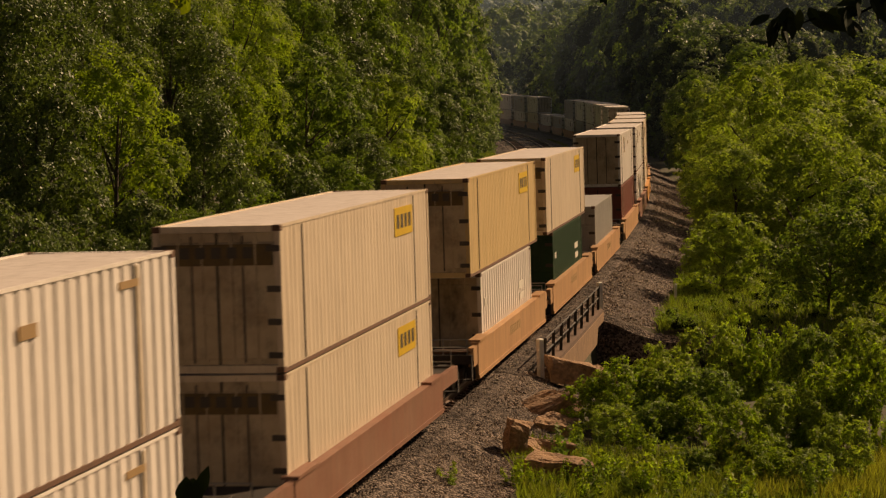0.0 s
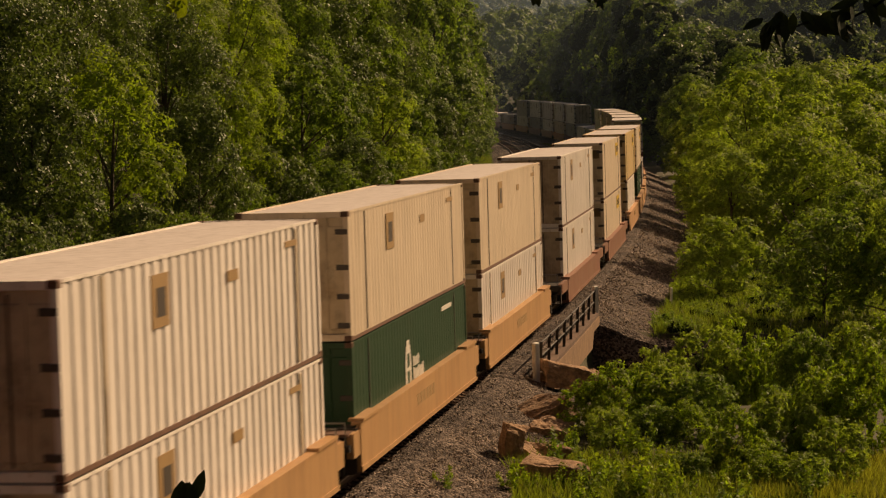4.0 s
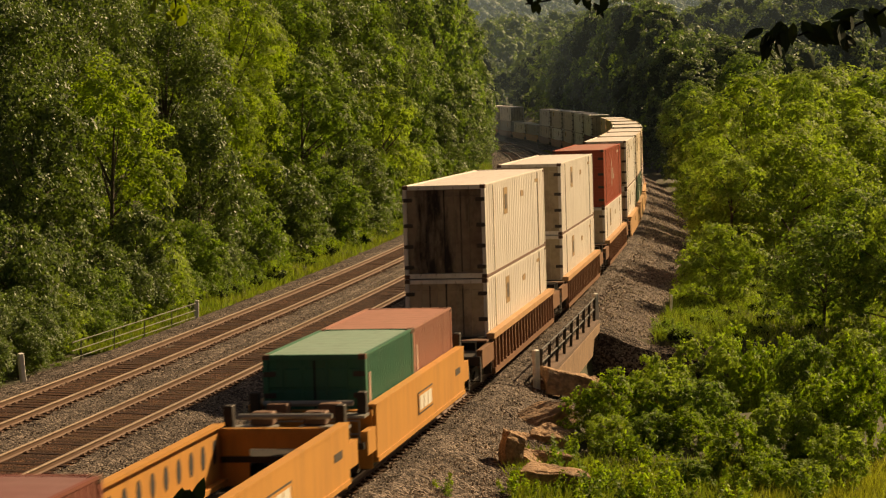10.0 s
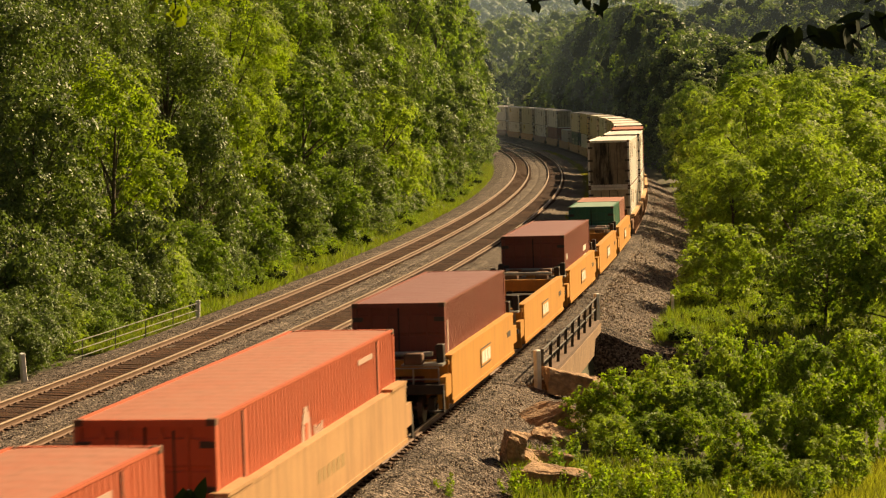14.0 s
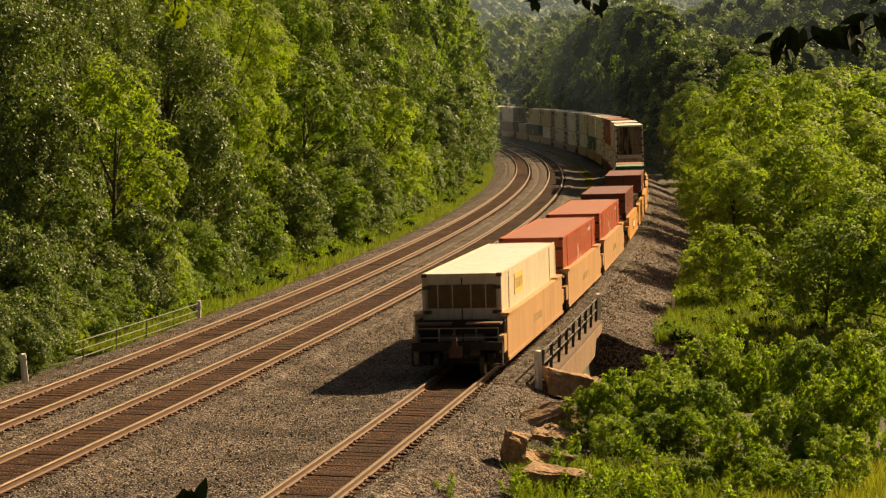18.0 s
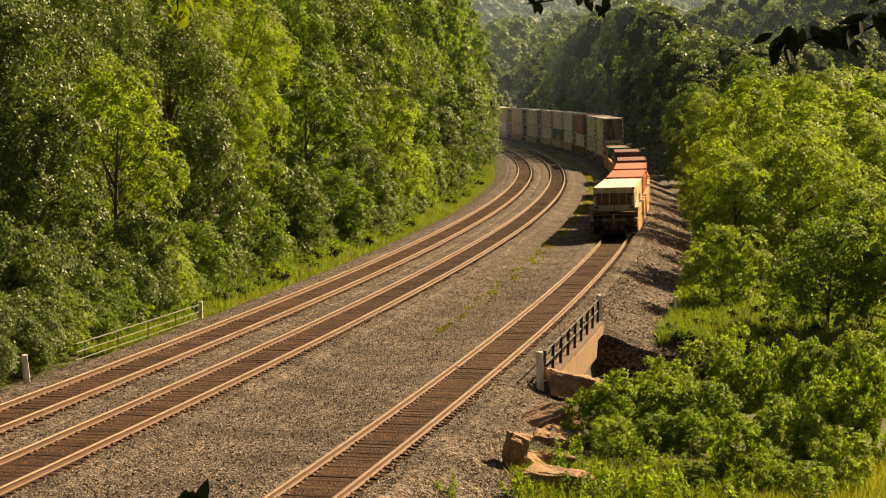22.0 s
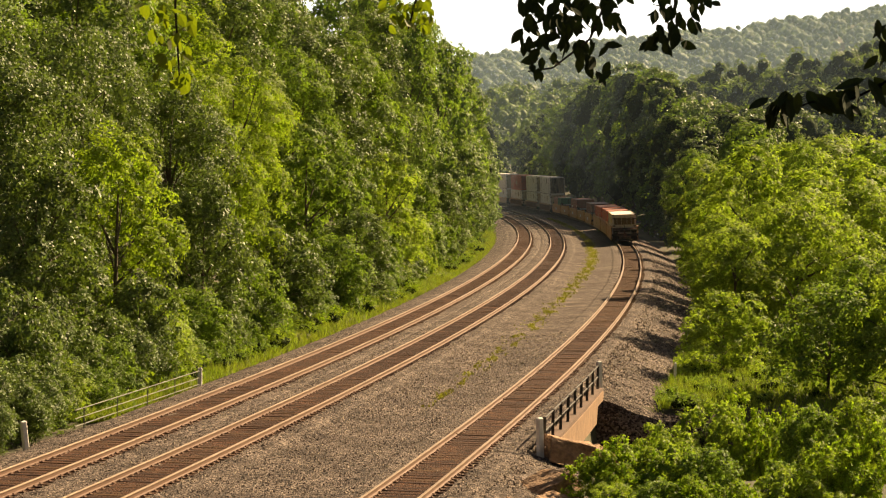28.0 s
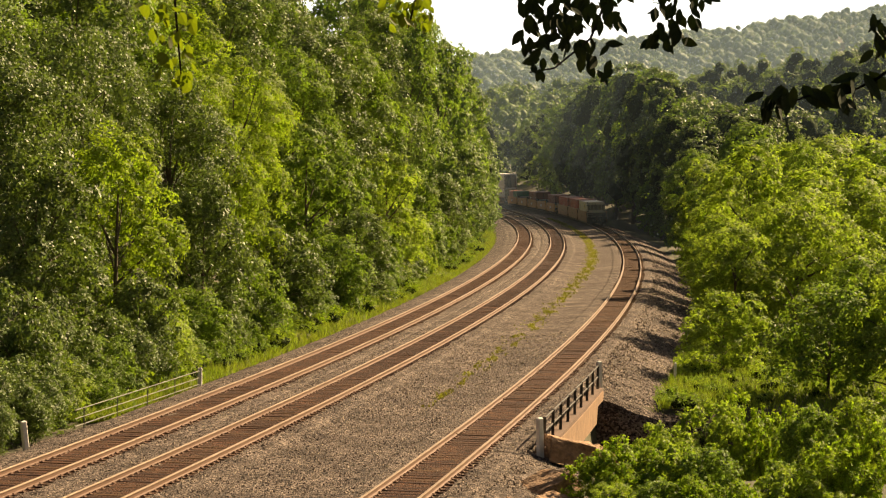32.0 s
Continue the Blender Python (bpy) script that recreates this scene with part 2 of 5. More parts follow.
# ---------------------------------------------------------------- the line of the tracks
TRACKS = {"near": (-12.873, 20.298, -2.7125, -0.0825), "middle": (-20.66, 20.43, -2.695, -0.086), "far": (-24.07, 20.37, -2.72, -0.086)}


def line_x(y, which="near"):
    a, b, c, d = TRACKS[which]
    u = np.clip(np.asarray(y, dtype=float), -300, 480) / 100
    base = a + b * u + c * u * u + d * u ** 3
    k = (b + 2 * c * u + 3 * d * u * u) / 100
    return base + k * (np.asarray(y, dtype=float) - u * 100)


def line_k(y, which="near"):
    a, b, c, d = TRACKS[which]
    u = np.clip(np.asarray(y, dtype=float), -300, 480) / 100
    return (b + 2 * c * u + 3 * d * u * u) / 100


ROW_Y = np.arange(-700.0, 1200.0, 0.5)
ROW_S = np.concatenate([[0], np.cumsum(np.hypot(0.5, np.diff(line_x(ROW_Y))))])
ROW_S = ROW_S - np.interp(20.0, ROW_Y, ROW_S) + 20.0
CANT = 2.5


def on_track(s):
    """The pose of a vehicle at s metres along the near track, leaning into the curve."""
    y = float(np.interp(s, ROW_S, ROW_Y))
    return pose(float(line_x(y)), y, 0, 0, -CANT, -math.degrees(math.atan(float(line_k(y)))))


# ---------------------------------------------------------------- ground
def smooth_step(a, b, v):
    t = np.clip((np.asarray(v, dtype=float) - a) / (b - a), 0, 1)
    return t * t * (3 - 2 * t)


def ground_z(l, y):
    """Height of the bare ground at l metres to the right of the near track's centre, y metres ahead."""
    l, y = np.broadcast_arrays(np.asarray(l, dtype=float), np.asarray(y, dtype=float))
    z = np.full(l.shape, -0.75)
    # left verge and wooded slope
    z = np.where(l < -14.0, -0.75 - 0.15 * smooth_step(-14, -15, l) + 0.30 * np.maximum(0, -l - 18) * smooth_step(30, 80, y), z)
    z = np.where(l < -120, z - 0.15 * np.maximum(0, -l - 120), z)
    # right bank
    right = -0.75 - 0.35 * smooth_step(2.6, 5.5, l) - 0.6 * smooth_step(5.5, 14, l) * smooth_step(80, 100, y)
    right = right - 0.5 * smooth_step(3.2, 5.0, l) * (1 - smooth_step(7.0, 9.5, l)) * smooth_step(95, 99, y)
    right = right + 0.10 * np.clip(l - 22, 0, 60) * smooth_step(100, 200, y)
    right = right + 0.32 * np.clip(l - 8, 0, 40) * smooth_step(330, 470, y)
    z = np.where(l > 2.4, right, z)
    # the hillside on which the camera stands
    knoll = 7.3 - 0.165 * y
    z = np.where(l > 4.5, np.maximum(z, -1.1 + (np.minimum(knoll, 7.5) + 1.1) * smooth_step(4.5, 10.5, l) * (y < 52)), z)
    # the creek under the bridge
    creek = smooth_step(75.0, 77.0, y - 0.45 * np.minimum(0, l)) * (1 - smooth_step(93.5, 96.0, y - 0.45 * np.minimum(0, l)))
    z = z - creek * 2.6 * smooth_step(2.2, 2.6, l) * (1 - 0.5 * smooth_step(14, 30, l))
    # far ridges
    x = line_x(y) + l
    z = z + (60 + 0.14 * np.clip(x, -200, 700)) * smooth_step(1200, 2300, y) + 12 * smooth_step(700, 1200, y) - 120 * smooth_step(2600, 3600, y)
    return z


def ground_at(x, y):
    return float(ground_z(x - float(line_x(y)), y))


def build_ground():
    ys = np.concatenate([np.arange(-650, 40, 15), np.arange(40, 130, 1.0), np.arange(130, 460, 5), np.arange(460, 1000, 20), np.arange(1000, 4400, 100)])
    ls = np.concatenate([np.arange(-1500, -120, 60), np.arange(-120, -20, 5), np.arange(-20, 2, 1.2), np.arange(2, 14, 0.6), np.arange(14, 60, 3), np.arange(60, 140, 8), np.arange(140, 1700, 60)])
    Lg, Yg = np.meshgrid(ls, ys)
    Z = ground_z(Lg, Yg)
    rough = np.array([noise.noise((a * 0.22, b * 0.22, 0.0)) + 0.5 * noise.noise((a * 0.7, b * 0.7, 3.0)) for a, b in zip(Lg.ravel(), Yg.ravel())]).reshape(Z.shape)
    Z = Z + rough * (0.22 * (Lg > 4.5) + 0.3 * (Lg < -16)) * (1 + 14 * (Yg > 1100))
    Xg = line_x(Yg) + Lg
    n, m = Z.shape
    verts = np.stack([Xg, Yg, Z], -1).reshape(-1, 3)
    faces = [(i * m + j, i * m + j + 1, (i + 1) * m + j + 1, (i + 1) * m + j) for i in range(n - 1) for j in range(m - 1)]
    ob = raw("ground", verts, faces, M_SOIL, smooth=True)
    return tagged(ob, "uneven soil and low green growth of the railway valley", "ground", kind="structure")


build_ground()


def sweep(name, which, profile, ys, mat, parent=None, lift=0.0, closed=False, label=""):
    """Carry a cross-section (l, z) along a track."""
    x, k = line_x(ys, which), line_k(ys, which)
    c = 1 / np.hypot(1, k)
    verts, faces = [], []
    p = len(profile)
    V = np.zeros((len(ys), p, 3))
    for j, (l, z) in enumerate(profile):
        V[:, j, 0] = x + l * c
        V[:, j, 1] = ys - l * c * k
        V[:, j, 2] = z + lift
    q = p if closed else p - 1
    faces = [(i * p + j, (i + 1) * p + j, (i + 1) * p + (j + 1) % p, i * p + (j + 1) % p) for i in range(len(ys) - 1) for j in range(q)]
    return raw(name, V.reshape(-1, 3), faces, mat, parent, label)


BED_Y = np.concatenate([np.arange(-640, 40, 10), np.arange(40, 140, 0.5), np.arange(140, 640, 2.5), np.arange(640, 900, 20)])


def build_ballast():
    prof = [(-15.4, -0.95), (-14.7, -0.80), (-13.3, -0.27), (-12.6, -0.21)]
    prof += [(-9.6, -0.23), (-9.0, -0.28), (-8.5, -0.235), (-6.0, -0.235), (-5.2, -0.30), (-3.4, -0.36), (-2.2, -0.27), (-1.7, -0.235), (1.55, -0.235), (1.9, -0.26), (2.55, -0.55), (3.0, -0.95)]
    fine = []
    for (a, za), (b, zb) in zip(prof, prof[1:]):
        n = max(1, int((b - a) / 0.35))
        fine += [(a + (b - a) * i / n, za + (zb - za) * i / n) for i in range(n)]
    fine.append(prof[-1])
    ob = sweep("ballast_bed", "near", fine, BED_Y, M_BALLAST)
    me = ob.data
    co = np.zeros(len(me.vertices) * 3, dtype=np.float32)
    me.vertices.foreach_get("co", co)
    co = co.reshape(-1, 3)
    # on the bridge the bed ends at the kerb
    grid, across = co.reshape(len(BED_Y), len(fine), 3), np.array([p[0] for p in fine])
    deck, kerb = (BED_Y > 75.8) & (BED_Y < 95.6), int(np.argmax(across > 2.1)) - 1
    for j in range(kerb + 1, len(fine)):
        grid[deck, j] = grid[deck, kerb] - np.array([0, 0, 0.5 + 0.02 * (j - kerb)])
    co = grid.reshape(-1, 3)
    co[:, 2] += np.random.default_rng(3).normal(0, 0.018, len(co)) * (co[:, 1] < 150) * (co[:, 1] > 40)
    me.vertices.foreach_set("co", co.ravel())
    tagged(ob, "grey-brown crushed stone ballast bed under three tracks", "ballast", kind="structure")


build_ballast()

def build_gravel_bank():
    for ys, prof, sd in ((np.concatenate([np.arange(94.6, 150, 0.5), np.arange(150, 380, 3)]), [(2.2 + 0.3 * i, -0.33 - 0.108 * i + 0.30 * max(0.0, 0.3 * i - 2.6)) for i in range(16)], 4),
                         (np.arange(40, 76.5, 0.4), [(1.9 + 0.2 * i, -0.24 - 0.075 * i + 0.04 * max(0, i - 6)) for i in range(12)], 5)):
        ob = sweep("gravel_bank", "near", prof, ys, M_BALLAST)
        me = ob.data
        co = np.zeros(len(me.vertices) * 3, dtype=np.float32)
        me.vertices.foreach_get("co", co)
        co = co.reshape(-1, 3)
        co[:, 2] += np.random.default_rng(sd).normal(0, 0.03, len(co))
        if sd == 4:
            co[:len(prof), 2] -= 2.4
            co[len(prof):2 * len(prof), 2] -= 0.9
            co[2 * len(prof):3 * len(prof), 2] -= 0.2
        else:
            co[-len(prof):, 2] -= 2.4
            co[-3 * len(prof):-len(prof), 2] -= 0.5
        me.vertices.foreach_set("co", co.ravel())
        tagged(ob, "grey gravel bank falling away beside the nearest track", "gravel", kind="structure")


build_gravel_bank()


def build_stones():
    """Loose ballast stones where the bed lies nearest."""
    rng = np.random.default_rng(9)
    base = np.array([(1, 0, -0.3), (-0.6, 0.8, -0.2), (-0.5, -0.9, -0.3), (0.1, 0.1, 0.9), (0.5, 0.6, 0.5)])
    tri = [(0, 1, 4), (1, 3, 4), (0, 4, 3), (0, 3, 2), (1, 2, 3)]
    n = 46000
    y = 50 + 75 * rng.random(n) ** 1.5
    l = rng.uniform(-13, 2.9, n)
    far = 9000
    y[:far] = 96.2 + 130 * rng.random(far) ** 1.4
    l[:far] = rng.uniform(1.7, 5.8, far)
    mid = 5000
    y[far:far + mid] = rng.uniform(48, 75, mid)
    l[far:far + mid] = rng.uniform(2.0, 4.2, mid)
    keep = np.ones(n, bool)
    for which in TRACKS:
        keep &= np.abs(line_x(y) + l - line_x(y, which)) > 1.0
    keep &= ~((y > 75.2) & (y < 96.2) & (l > 2.0))
    y, l = y[keep], l[keep]
    n = len(y)
    big = np.where((l > 1.6) & (y > 95), 1.5, 1.0)
    z = np.interp(l, [-13.3, -12.6, -9.6, -9.0, -8.5, -6, -5.2, -3.4, -2.2, -1.7, 1.55, 1.9, 2.55, 3.0], [-0.27, -0.21, -0.23, -0.28, -0.235, -0.235, -0.30, -0.36, -0.27, -0.235, -0.235, -0.26, -0.55, -0.95])
    z = np.where((l > 2.0) & (y > 96), -0.33 - 0.36 * (l - 2.2) + 0.30 * np.maximum(0, l - 4.8), z)
    z = np.where((l > 2.0) & (y < 76), -0.24 - 0.375 * (l - 1.9) + 0.2 * np.maximum(0, l - 3.1), z)
    for which in TRACKS:
        z = np.where((np.abs(line_x(y) + l - line_x(y, which)) < 1.62) & (l < 1.7), -0.168, z)
    s = rng.uniform(0.020, 0.046, n) * big
    a = rng.uniform(0, 6.28, n)
    ca, sa = np.cos(a), np.sin(a)
    V = np.zeros((n, 5, 3))
    V[:, :, 0] = (line_x(y) + l)[:, None] + s[:, None] * (base[None, :, 0] * ca[:, None] - base[None, :, 1] * sa[:, None])
    V[:, :, 1] = y[:, None] + s[:, None] * (base[None, :, 0] * sa[:, None] + base[None, :, 1] * ca[:, None])
    V[:, :, 2] = z[:, None] + s[:, None] * (base[None, :, 2] * rng.uniform(0.5, 1.1, n)[:, None] + 0.35)
    faces = [(5 * i + p, 5 * i + q, 5 * i + r) for i in range(n) for p, q, r in tri]
    ob = raw("ballast_stones", V.reshape(-1, 3), faces, M_STONE)
    tagged(ob, "loose angular grey ballast stones between the tracks", "gravel", kind="stuff")


build_stones()

RAIL_HEAD = [(-0.037, -0.012), (-0.03, 0.0), (0.03, 0.0), (0.037, -0.012), (0.037, -0.035)]
RAIL_BODY = [(-0.070, -0.172), (-0.070, -0.160), (-0.010, -0.140), (-0.010, -0.045), (-0.036, -0.034), (-0.036, -0.013), (0.036, -0.013), (0.036, -0.034), (0.010, -0.045), (0.010, -0.140), (0.070, -0.160), (0.070, -0.172)]
tie_bm = bmesh.new()
box(tie_bm, -1.3, 1.3, -0.115, 0.115, -0.36, -0.178, bevel=0.012)
TIE = bpy.data.meshes.new("railway_tie")
tie_bm.to_mesh(TIE)
tie_bm.free()
TIE.materials.append(M_TIE)
plate_bm = bmesh.new()
for sx in (-0.7525, 0.7525):
    box(plate_bm, sx - 0.17, sx + 0.17, -0.09, 0.09, -0.178, -0.160)
    for a in (-0.11, 0.11):
        box(plate_bm, sx + a - 0.02, sx + a + 0.02, -0.05, 0.05, -0.16, -0.135)
PLATE = bpy.data.meshes.new("tie_plates")
plate_bm.to_mesh(PLATE)
plate_bm.free()
PLATE.materials.append(M_RAIL)


def build_track(which, single, label):
    track = tagged(empty("railway_track"), label, "track", "railway tracks", "structure")
    rng = random.Random(which)
    ys = np.concatenate([np.arange(-600, 40, 10), np.arange(40, 160, 1.0), np.arange(160, 640, 4)])
    for off in (-0.7525, 0.7525):
        rail = sweep("rail", which, [(off + l, z) for l, z in RAIL_BODY], ys, M_RAIL, track, closed=True, label="rust-brown rail web and foot")
        sweep("rail_head", which, [(off + l, z + 0.0) for l, z in RAIL_HEAD], ys, M_RAILTOP, rail, label="polished rail head")
    sweep("track_bed", which, [(-0.98, -0.21), (-0.66, -0.188), (-0.4, -0.182), (0.0, -0.186), (0.4, -0.182), (0.66, -0.188), (1.05, -0.21)], ys, M_BALLAST_RUST, track, label="rust-stained ballast between the rails")
    shape = np.random.default_rng(len(which))
    for prof in ([(-1.95, -0.29), (-1.62, -0.172), (-1.35, -0.160), (-1.02, -0.160), (-0.90, -0.20)], [(1.0, -0.20), (1.10, -0.165), (1.36, -0.162), (1.62, -0.172), (1.95, -0.29)]):
        bank = sweep("ballast_shoulder", which, prof, ys, M_BALLAST, track, label="grey ballast heaped over the tie ends")
        me = bank.data
        co = np.zeros(len(me.vertices) * 3, dtype=np.float32)
        me.vertices.foreach_get("co", co)
        co = co.reshape(-1, 3)
        co += shape.normal(0, 1, co.shape) * np.array([0.05, 0.0, 0.010])
        me.vertices.foreach_set("co", co.ravel())
    verts, faces = [], []
    base = [v.co.copy() for v in TIE.vertices]
    poly = [tuple(f.vertices) for f in TIE.polygons]
    y = 38.0
    while y < 470:
        a = -math.atan(float(line_k(y, which))) + rng.gauss(0, 0.008)
        m = Matrix.Translation((float(line_x(y, which)) + rng.gauss(0, 0.03), y, rng.gauss(0, 0.006))) @ Matrix.Rotation(a, 4, "Z")
        if single[0] < y < single[1]:
            tie = new("tie", TIE)
            tie.matrix_world = m
            tie.parent = track
            pl = new("tie_plate", PLATE)
            pl.matrix_world = m
            pl.parent = track
        else:
            k = len(verts)
            verts += [m @ v for v in base]
            faces += [tuple(k + i for i in f) for f in poly]
        y += 0.533
    rest = raw("ties", verts, faces, M_TIE, track)
    tagged(rest, kind="stuff")


def build_bridge():
    bridge = tagged(empty("bridge_parapet", pose(0, 0, 0)), "low stained concrete bridge edge beam over a shaded creek", "bridge", kind="structure")

    def at(y, l, z):
        k = float(line_k(y))
        c = 1 / math.hypot(1, k)
        return Vector((float(line_x(y)) + l * c, y - l * c * k, z))

    def beam(name, y0, y1, l0, l1, z0, z1, mat, label=""):
        bm = bmesh.new()
        n = 10
        rows = []
        for i in range(n + 1):
            y = y0 + (y1 - y0) * i / n
            rows.append([bm.verts.new(at(y, l, z)) for l, z in ((l0, z0), (l1, z0), (l1, z1), (l0, z1))])
        for a, b in zip(rows, rows[1:]):
            for j in range(4):
                bm.faces.new((a[j], a[(j + 1) % 4], b[(j + 1) % 4], b[j]))
        bm.faces.new(rows[0][::-1])
        bm.faces.new(rows[-1])
        bmesh.ops.recalc_face_normals(bm, faces=bm.faces)
        return part(name, bm, mat, bridge, label)

    beam("edge_beam", 75.6, 95.8, 2.20, 2.68, -0.72, -0.35, M_CONCRETE, "rust-stained concrete edge beam")
    beam("spandrel_wall", 75.6, 95.6, 2.12, 2.50, -1.60, -0.72, M_CONCRETE, "stained concrete wall set back under the edge beam")
    beam("kerb", 75.6, 95.8, 2.22, 2.64, -0.348, -0.22, M_KERB, "weathered concrete kerb")
    beam("abutment", 94.2, 96.0, 1.4, 2.2, -3.6, -1.56, M_CONCRETE)
    beam("abutment", 75.0, 76.6, 1.9, 2.9, -3.6, -1.56, M_CONCRETE)
    beam("girder_wall", 76.6, 94.2, 1.4, 1.9, -3.6, -0.95, M_CONCRETE)

    rail = tagged(empty("bridge_railing"), "black steel pipe railing on a bridge edge beam", "railing")
    for zz in (0.26, 0.70):
        bm = bmesh.new()
        pts = [at(75.9 + 19.4 * i / 8, 2.47, zz) for i in range(9)]
        rings = [[bm.verts.new(p + Vector((0.032 * math.cos(k * math.pi / 4), 0, 0.032 * math.sin(k * math.pi / 4)))) for k in range(8)] for p in pts]
        for a, b in zip(rings, rings[1:]):
            for k in range(8):
                bm.faces.new((a[k], a[(k + 1) % 8], b[(k + 1) % 8], b[k]))
        part("top_rail" if zz > 0.5 else "mid_rail", bm, M_BLACK, rail)
    for i in range(9):
        bm = bmesh.new()
        p = at(75.9 + 19.4 * i / 8, 2.47, 0)
        box(bm, p.x - 0.05, p.x + 0.05, p.y - 0.05, p.y + 0.05, -0.22, 0.74)
        part("post", bm, M_BLACK, rail)
    for y, l, lean in ((74.9, 2.48, -3.5), (96.4, 2.48, -4.0)):
        p = at(y, l, -0.6)
        post = tagged(empty("marker_post", Matrix.Translation(p) @ pose(0, 0, 0, 0, lean, 42)), "white painted leaning wooden marker post beside a bridge railing", "post", "white marker posts")
        bm = bmesh.new()
        box(bm, -0.11, 0.11, -0.09, 0.09, -0.3, 1.43, bevel=0.03)
        part("shaft", bm, M_WHITE_POST, post)

    left = tagged(empty("pipe_railing"), "thin grey galvanised pipe railing along the track verge", "railing")

    def lat(y, z):
        k = float(line_k(y, "far"))
        return Vector((float(line_x(y, "far")) - 3.4, y + 3.4 * k, z))

    for zz in (-0.05, 0.22, 0.52):
        bm = bmesh.new()
        tube(bm, lat(81, zz - 0.45), lat(98, zz - 0.56), 0.02, seg=6)
        part("pipe", bm, M_PIPE, left)
    for y in (82, 86, 90, 94):
        bm = bmesh.new()
        tube(bm, lat(y, -0.95), lat(y, 0.065 - 0.0065 * (y - 81)), 0.024, seg=6)
        part("post", bm, M_PIPE, left)
    bm = bmesh.new()
    p = lat(98, -0.95)
    box(bm, p.x - 0.09, p.x + 0.09, p.y - 0.09, p.y + 0.09, -0.95, 0.08, bevel=0.02)
    part("end_post", bm, M_WHITE_POST, left, "pale square end post")
    p = lat(76, -0.95)
    bm = bmesh.new()
    box(bm, -0.1, 0.1, -0.08, 0.08, -0.2, 1.22, bevel=0.03)
    post = tagged(empty("marker_post", Matrix.Translation(p) @ pose(0, 0, 0, 0, -7, 42)), "white painted leaning wooden marker post at the wood's edge", "post", "white marker posts")
    part("shaft", bm, M_WHITE_POST, post)
    y = 107.0
    p = Vector((float(line_x(y)) + 5.1, y, -1.2))
    bm = bmesh.new()
    box(bm, -0.06, 0.06, -0.05, 0.05, -0.2, 1.05, bevel=0.02)
    post = tagged(empty("marker_post", Matrix.Translation(p) @ pose(0, 0, 0, 0, 0, 42)), "small pale wooden marker post among weeds", "post", "white marker posts")
    part("shaft", bm, M_WHITE_POST, post)


def rock(name, place, size, turn, seed):
    """A broken sandstone block."""
    rng = np.random.default_rng(seed * 13)
    bm = bmesh.new()
    for sx in (-1, 1):
        for sy in (-1, 1):
            for sz in (-1, 1):
                for _ in range(2):
                    c = np.array([sx, sy, sz]) * rng.uniform(0.20, 0.53, 3)
                    bm.verts.new(Vector(c * np.array(size)))
    bmesh.ops.convex_hull(bm, input=bm.verts[:])
    bmesh.ops.delete(bm, geom=[v for v in bm.verts if not v.link_faces], context="VERTS")
    bmesh.ops.triangulate(bm, faces=bm.faces[:])
    bmesh.ops.subdivide_edges(bm, edges=bm.edges[:], cuts=5, use_grid_fill=True)
    for v in bm.verts:
        d = v.co * 2.2 + Vector((seed * 7.1, 0, 0))
        v.co += noise.noise_vector(d) * 0.10 * min(size) + noise.noise_vector(d * 3.0) * 0.05 * min(size) + noise.noise_vector(d * 9.0) * 0.03 * min(size)
    ob = part(name, bm, M_ROCK)
    ob.matrix_world = pose(*place, *turn)
    return tagged(ob, "large broken tan sandstone block on the bank", "rock", "rocks by the bridge")


def build_rocks():
    for place, size, turn, seed in (((4.25, 75.0, -0.32), (1.9, 1.4, 0.80), (4, 12, 20), 1), ((3.0, 68.6, -0.85), (2.4, 1.5, 0.9), (5, -26, 30), 2),
                                    ((1.98, 61.2, -0.55), (0.62, 0.85, 1.45), (8, 8, 10), 3), ((2.5, 61.6, -0.85), (0.8, 0.8, 0.6), (20, 10, 50), 4),
                                    ((2.95, 62.0, -0.80), (1.2, 0.9, 0.75), (3, 6, 15), 5), ((3.0, 59.0, -0.75), (2.0, 1.3, 0.62), (4, 8, -8), 6),
                                    ((3.3, 66.2, -0.95), (1.6, 1.1, 0.8), (10, 0, 70), 7), ((5.1, 76.4, -0.8), (1.3, 1.3, 1.0), (10, 5, 40), 8), ((2.6, 65.6, -0.9), (0.8, 0.6, 0.5), (14, 20, 10), 9)):
        rock("rock", place, size, turn, seed)


build_bridge()
build_rocks()


# ---------------------------------------------------------------- plants
UP = np.array([0.0, 0.0, 1.0])


def unit(v):
    return v / (np.linalg.norm(v, axis=-1, keepdims=True) + 1e-9)


def leaf_quads(centres, normals, size, rng, slim=0.55, loose=0.75, three=False):
    """Bent leaf sprays: one quad each at the centres, facing roughly along the normals."""
    n = len(centres)
    d = unit(normals + rng.normal(0, loose, (n, 3)))
    u = unit(np.cross(d, rng.normal(0, 1, (n, 3))))
    w = np.cross(d, u)
    s = (size * rng.uniform(0.6, 1.3, n))[:, None]
    if three:
        return np.stack([centres - u * s, centres + u * s * 0.7 + w * s * slim * 1.15, centres + u * s * 0.7 - w * s * slim * 1.15], axis=1)
    return np.stack([centres - u * s, centres - w * s * slim + d * s * 0.2, centres + u * s, centres + w * s * slim - d * s * 0.12], axis=1)


